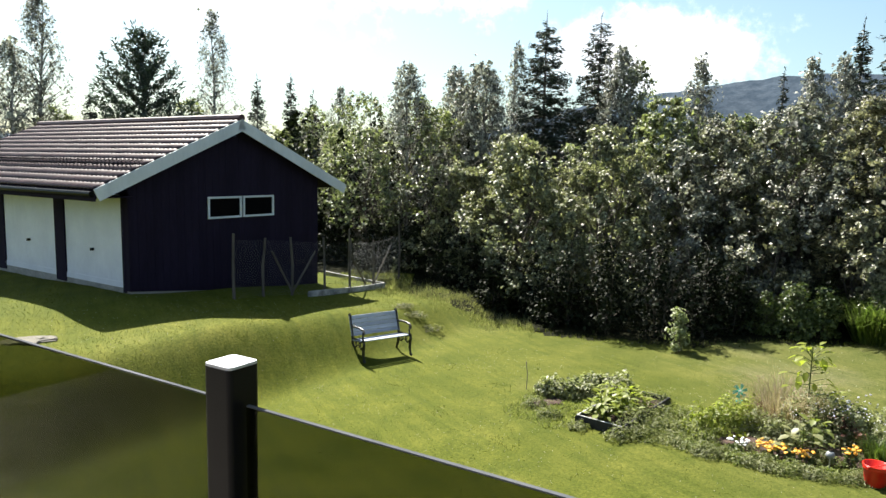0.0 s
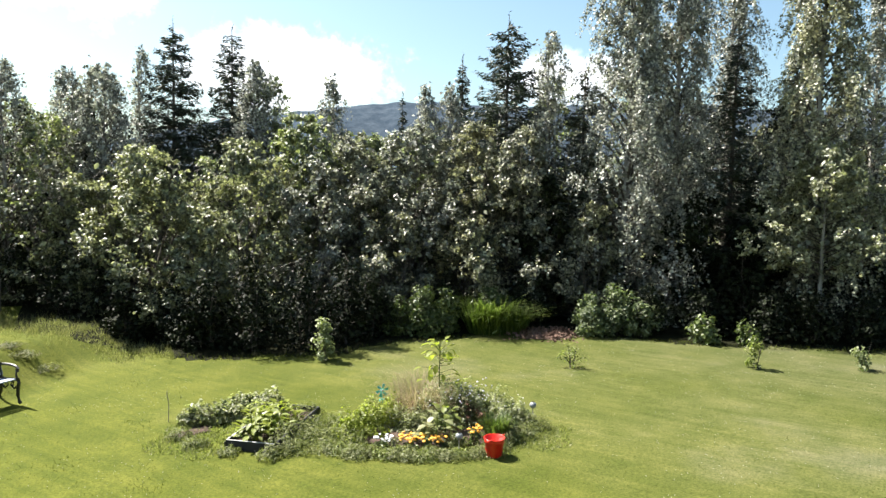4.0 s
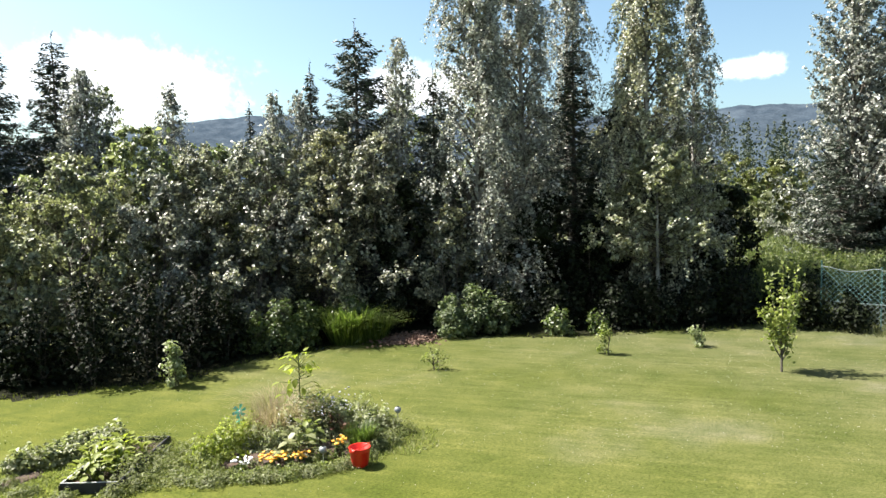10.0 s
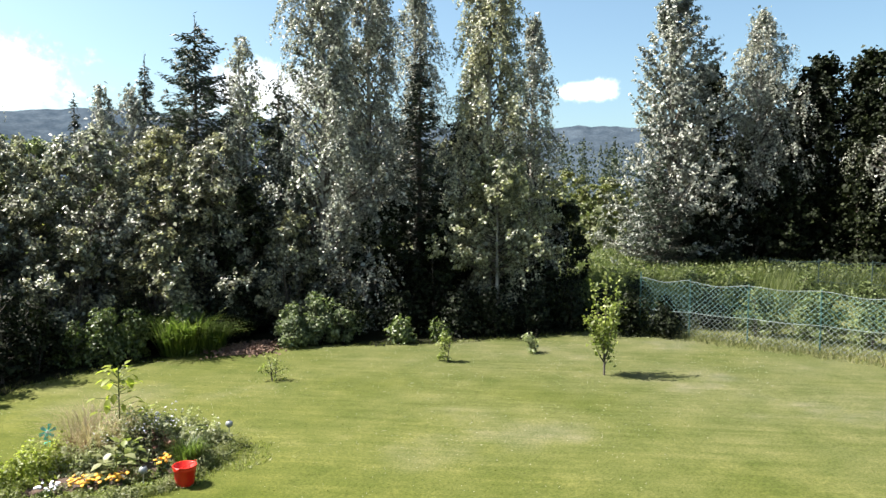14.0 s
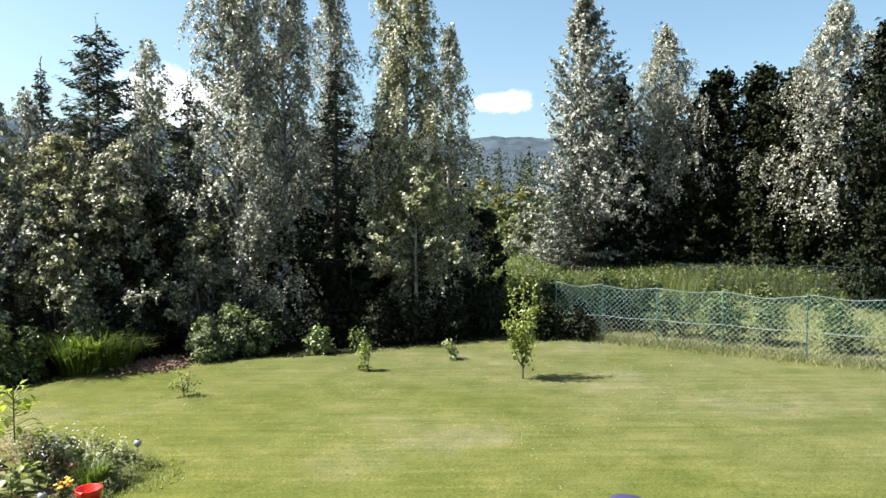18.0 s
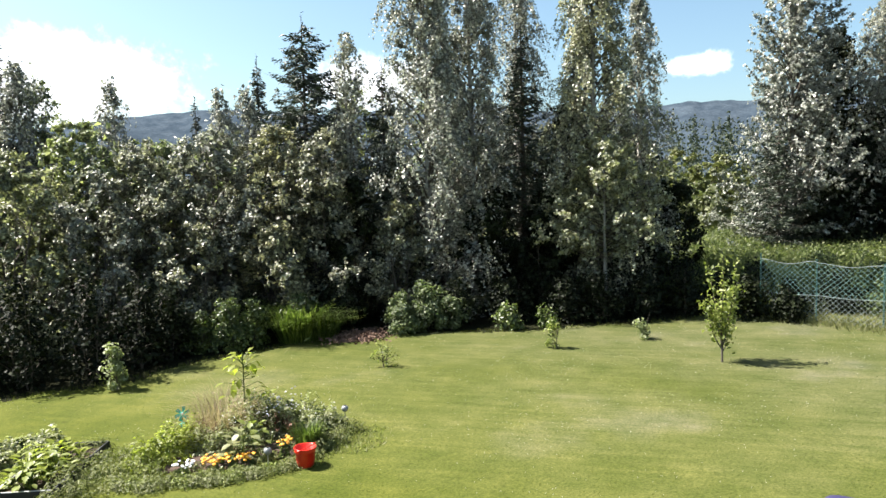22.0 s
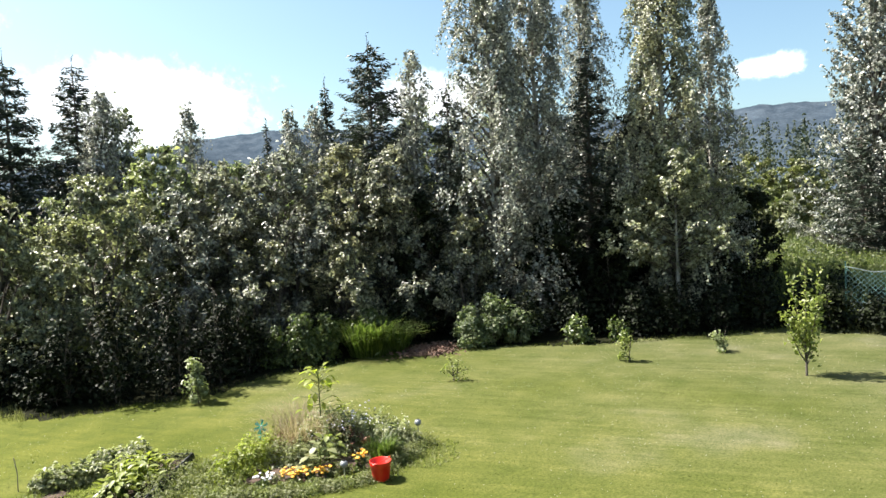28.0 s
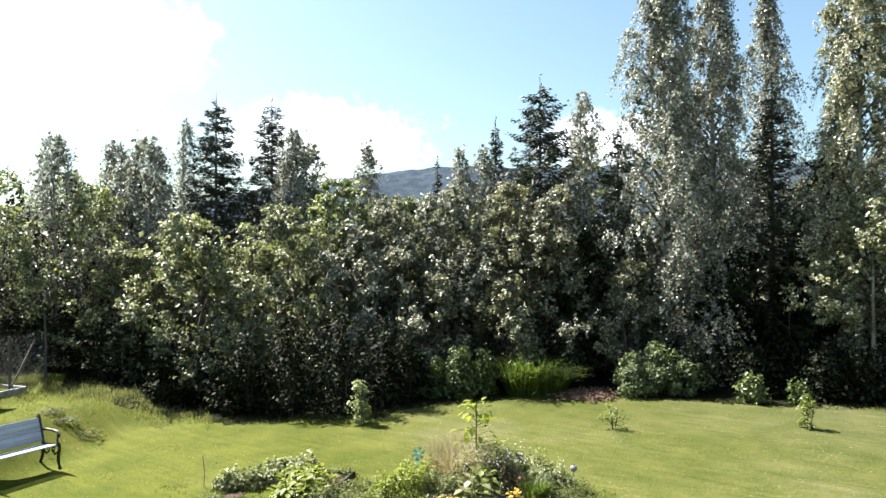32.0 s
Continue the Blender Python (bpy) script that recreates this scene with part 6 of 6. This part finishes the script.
p = scatter(30000, 0.4, 7.2, 8.9, 13.2, lambda x, y: (np.hypot((x - 4.9 + 0.3 * (y - 10.3)) / 1.95, (y - 10.3 + 0.3 * (x - 4.9)) / 1.1) + 0.15 * np.sin(x * 5) * np.sin(y * 6) < 1) | (np.hypot((x - 2.2) / 1.6, (y - 11.9) / 1.05) + 0.15 * np.sin(x * 6) * np.sin(y * 5) < 1))
blades("rough_grass", p[:17000], 0.045, 0.009, M_ROUGH, "rough unmown grass and weeds round the beds", "grass", 0.6)
for x, y in ((4.25, 9.82), (4.6, 9.62), (4.98, 9.72), (5.2, 9.72), (5.15, 9.95), (4.2, 10.2), (5.6, 9.85)):
    mound("low_perennial", "low grey-green herb at the edge of the flower bed", x, y, 0.11, 0.17, M_HERB, 220, 0.045, 0.35, group="low bed perennials", lift=0.02)
leafy_plant("tall_sunflower_plant", "tall sunflower plant without bloom, pale green drooping leaves", 5.42, 11.05, gz(5.42, 11.05), 1.45, 44, 0.18, 0.11, M_YELLOWGREEN, spread=0.32)
leafy_plant("broad_leaved_plant", "broad-leaved squash plant in the flower bed", 4.85, 9.95, gz(4.85, 9.95) + 0.05, 0.46, 20, 0.17, 0.14, M_GREYGREEN, spread=0.22)
leafy_plant("broad_leaved_plant", "broad-leaved squash plant in the flower bed", 5.1, 10.15, gz(5.1, 10.15) + 0.05, 0.5, 18, 0.16, 0.13, M_FRESH, spread=0.2)


def flower_clump(name, label, x, y, r, h, mat, count, size, leaf=M_BRIGHT):
    """Leaves with round flower heads, each a part."""
    t = bush(name, label, x, y, h, r, leaf, 260, 0.05, category="flowers", group="bed flowers", stems=3, spread=0.12)
    bm = bmesh.new()
    bmesh.ops.create_icosphere(bm, subdivisions=1, radius=1.0)
    for v in bm.verts:
        v.co = Vector((v.co.x, v.co.y, v.co.z * 0.55)) * (1 + 0.2 * noise.noise(v.co * 3))
    me = bpy.data.meshes.new("flower_head")
    bm.to_mesh(me)
    bm.free()
    me.materials.append(mat)
    for k in range(count):
        a, q = random.random() * 6.28, math.sqrt(random.random())
        ob = new("flower_head", me)
        ob.parent = t
        ob.matrix_local = pose(r * q * math.cos(a), r * q * math.sin(a), h * (0.85 + 0.25 * random.random()), random.uniform(-30, 30), random.uniform(-30, 30), 0) @ Matrix.Scale(size * random.uniform(0.7, 1.2), 4)
    return t


flower_clump("marigold_clump", "clump of orange-yellow marigolds in bloom", 4.43, 9.98, 0.22, 0.2, M_GOLD, 34, 0.032)
flower_clump("marigold_clump", "clump of orange-yellow marigolds in bloom", 4.62, 9.8, 0.14, 0.2, M_GOLD, 12, 0.028)
flower_clump("marigold_clump", "clump of orange-yellow marigolds in bloom", 4.82, 9.72, 0.15, 0.18, M_GOLD, 18, 0.032)
flower_clump("marigold_clump", "clump of orange-yellow marigolds in bloom", 5.36, 9.62, 0.13, 0.3, M_GOLD, 16, 0.03)
flower_clump("white_flower_clump", "clump of small white and lilac flowers", 4.0, 10.15, 0.16, 0.17, M_PETAL, 24, 0.024)
flower_clump("white_flower_clump", "scattered small pale flowers on stems", 6.0, 10.85, 0.4, 0.6, M_LILAC, 26, 0.02)
flower_clump("white_flower_clump", "scattered small white flowers on stems", 5.6, 10.5, 0.45, 0.62, M_LILAC, 40, 0.013)
flower_clump("white_flower_clump", "scattered small white flowers on stems", 6.3, 10.2, 0.4, 0.45, M_PETAL, 26, 0.011)
flower_clump("white_flower_clump", "scattered small white flowers on stems", 5.1, 10.6, 0.35, 0.55, M_PETAL, 16, 0.011)
bush("red_leaved_perennial", "reddish perennial among the grey-green plants", 5.75, 10.3, 0.55, 0.3, M_REDLEAF, 300, 0.05, category="plant", spread=0.15)
bush("red_leaved_perennial", "reddish perennial among the grey-green plants", 4.95, 11.0, 0.5, 0.35, M_REDLEAF, 300, 0.05, category="plant", spread=0.15)


def build_bucket(x, y):
    b = thing("plastic_bucket", x, y, gz(x, y), "bright red plastic bucket with a wire handle on the grass", "bucket", turn=25)
    outer = [(0.0, 0.0), (0.115, 0.0), (0.122, 0.012), (0.135, 0.1), (0.137, 0.105), (0.15, 0.225), (0.158, 0.23), (0.158, 0.25), (0.155, 0.26), (0.163, 0.275), (0.168, 0.29), (0.162, 0.296), (0.152, 0.29), (0.118, 0.02), (0.0, 0.016)]
    part("body", lathe(bmesh.new(), outer, 32), M_RED, b, smooth=True)
    pts = [(0.172 * math.cos(a), 0.172 * math.sin(a) * 0.97 - 0.02 * math.sin(a), 0.275 - 0.075 * math.sin(a)) for a in (math.pi * k / 16 + math.pi for k in range(17))]
    part("handle", tube(bmesh.new(), pts, 0.006, 6), M_RED, b)
    for s in (-1, 1):
        part("handle_lug", boxed(s * 0.172 - 0.012, s * 0.172 + 0.012, -0.022, 0.022, 0.245, 0.29, bevel=0.004), M_RED, b)


build_bucket(5.44, 9.13)
M_LENS, _, _b = material("frosted_lamp_head", (0.2, 0.21, 0.22), 0.35)
M_STEEL = surface("brushed_steel", (0.4, 0.41, 0.43), (0.6, 0.61, 0.63), 30, 0.35, metal=0.8, relief=0.05)


def solar_lamp(x, y, h):
    t = thing("solar_stake_lamp", x, y, gz(x, y), "small round solar lamp on a steel stake", "garden lamp", "solar lamps")
    part("stake", tube(bmesh.new(), [(0, 0, -0.1), (0, 0, h - 0.04)], 0.009, 8), M_STEEL, t)
    head = part("lamp_head", lathe(bmesh.new(), [(0.0, h - 0.055), (0.035, h - 0.045), (0.058, h - 0.01), (0.06, h + 0.01), (0.05, h + 0.04), (0.02, h + 0.058), (0.0, h + 0.06)], 16), M_LENS, t, "frosted round lamp head", smooth=True)
    part("panel", lathe(bmesh.new(), [(0.0, h + 0.064), (0.022, h + 0.062), (0.024, h + 0.056)], 12), M_BLACK, head)


solar_lamp(5.03, 9.52, 0.24)
solar_lamp(6.74, 10.02, 0.36)
M_CYAN, _, _b = material("turquoise_plastic", (0.05, 0.5, 0.47), 0.4)
t = thing("windmill_ornament", 4.72, 12.05, gz(4.72, 12.05), "turquoise plastic garden windmill on a stick", "ornament")
part("stick", tube(bmesh.new(), [(0, 0, -0.05), (0, 0, 0.33)], 0.009, 6), M_CYAN, t)
for k in range(6):
    bm = bmesh.new()
    v = [bm.verts.new(c) for c in ((0, -0.012, 0), (0.05, -0.02, 0.03), (0.12, -0.012, 0.06), (0.13, -0.01, 0.0), (0.06, -0.005, -0.012))]
    bm.faces.new(v)
    bmesh.ops.solidify(bm, geom=bm.faces[:], thickness=0.006)
    bm.transform(pose(0, 0, 0.33) @ pose(0, 0, 0, 0, 60 * k, 0))
    part("vane", bm, M_CYAN, t)
part("hub", tube(bmesh.new(), [(0, -0.035, 0.33), (0, 0.01, 0.33)], 0.018, 8), M_PETAL, t)
part("base_leaf", boxed(-0.05, 0.05, -0.01, 0.01, 0.02, 0.16, bevel=0.004), M_CYAN, t)
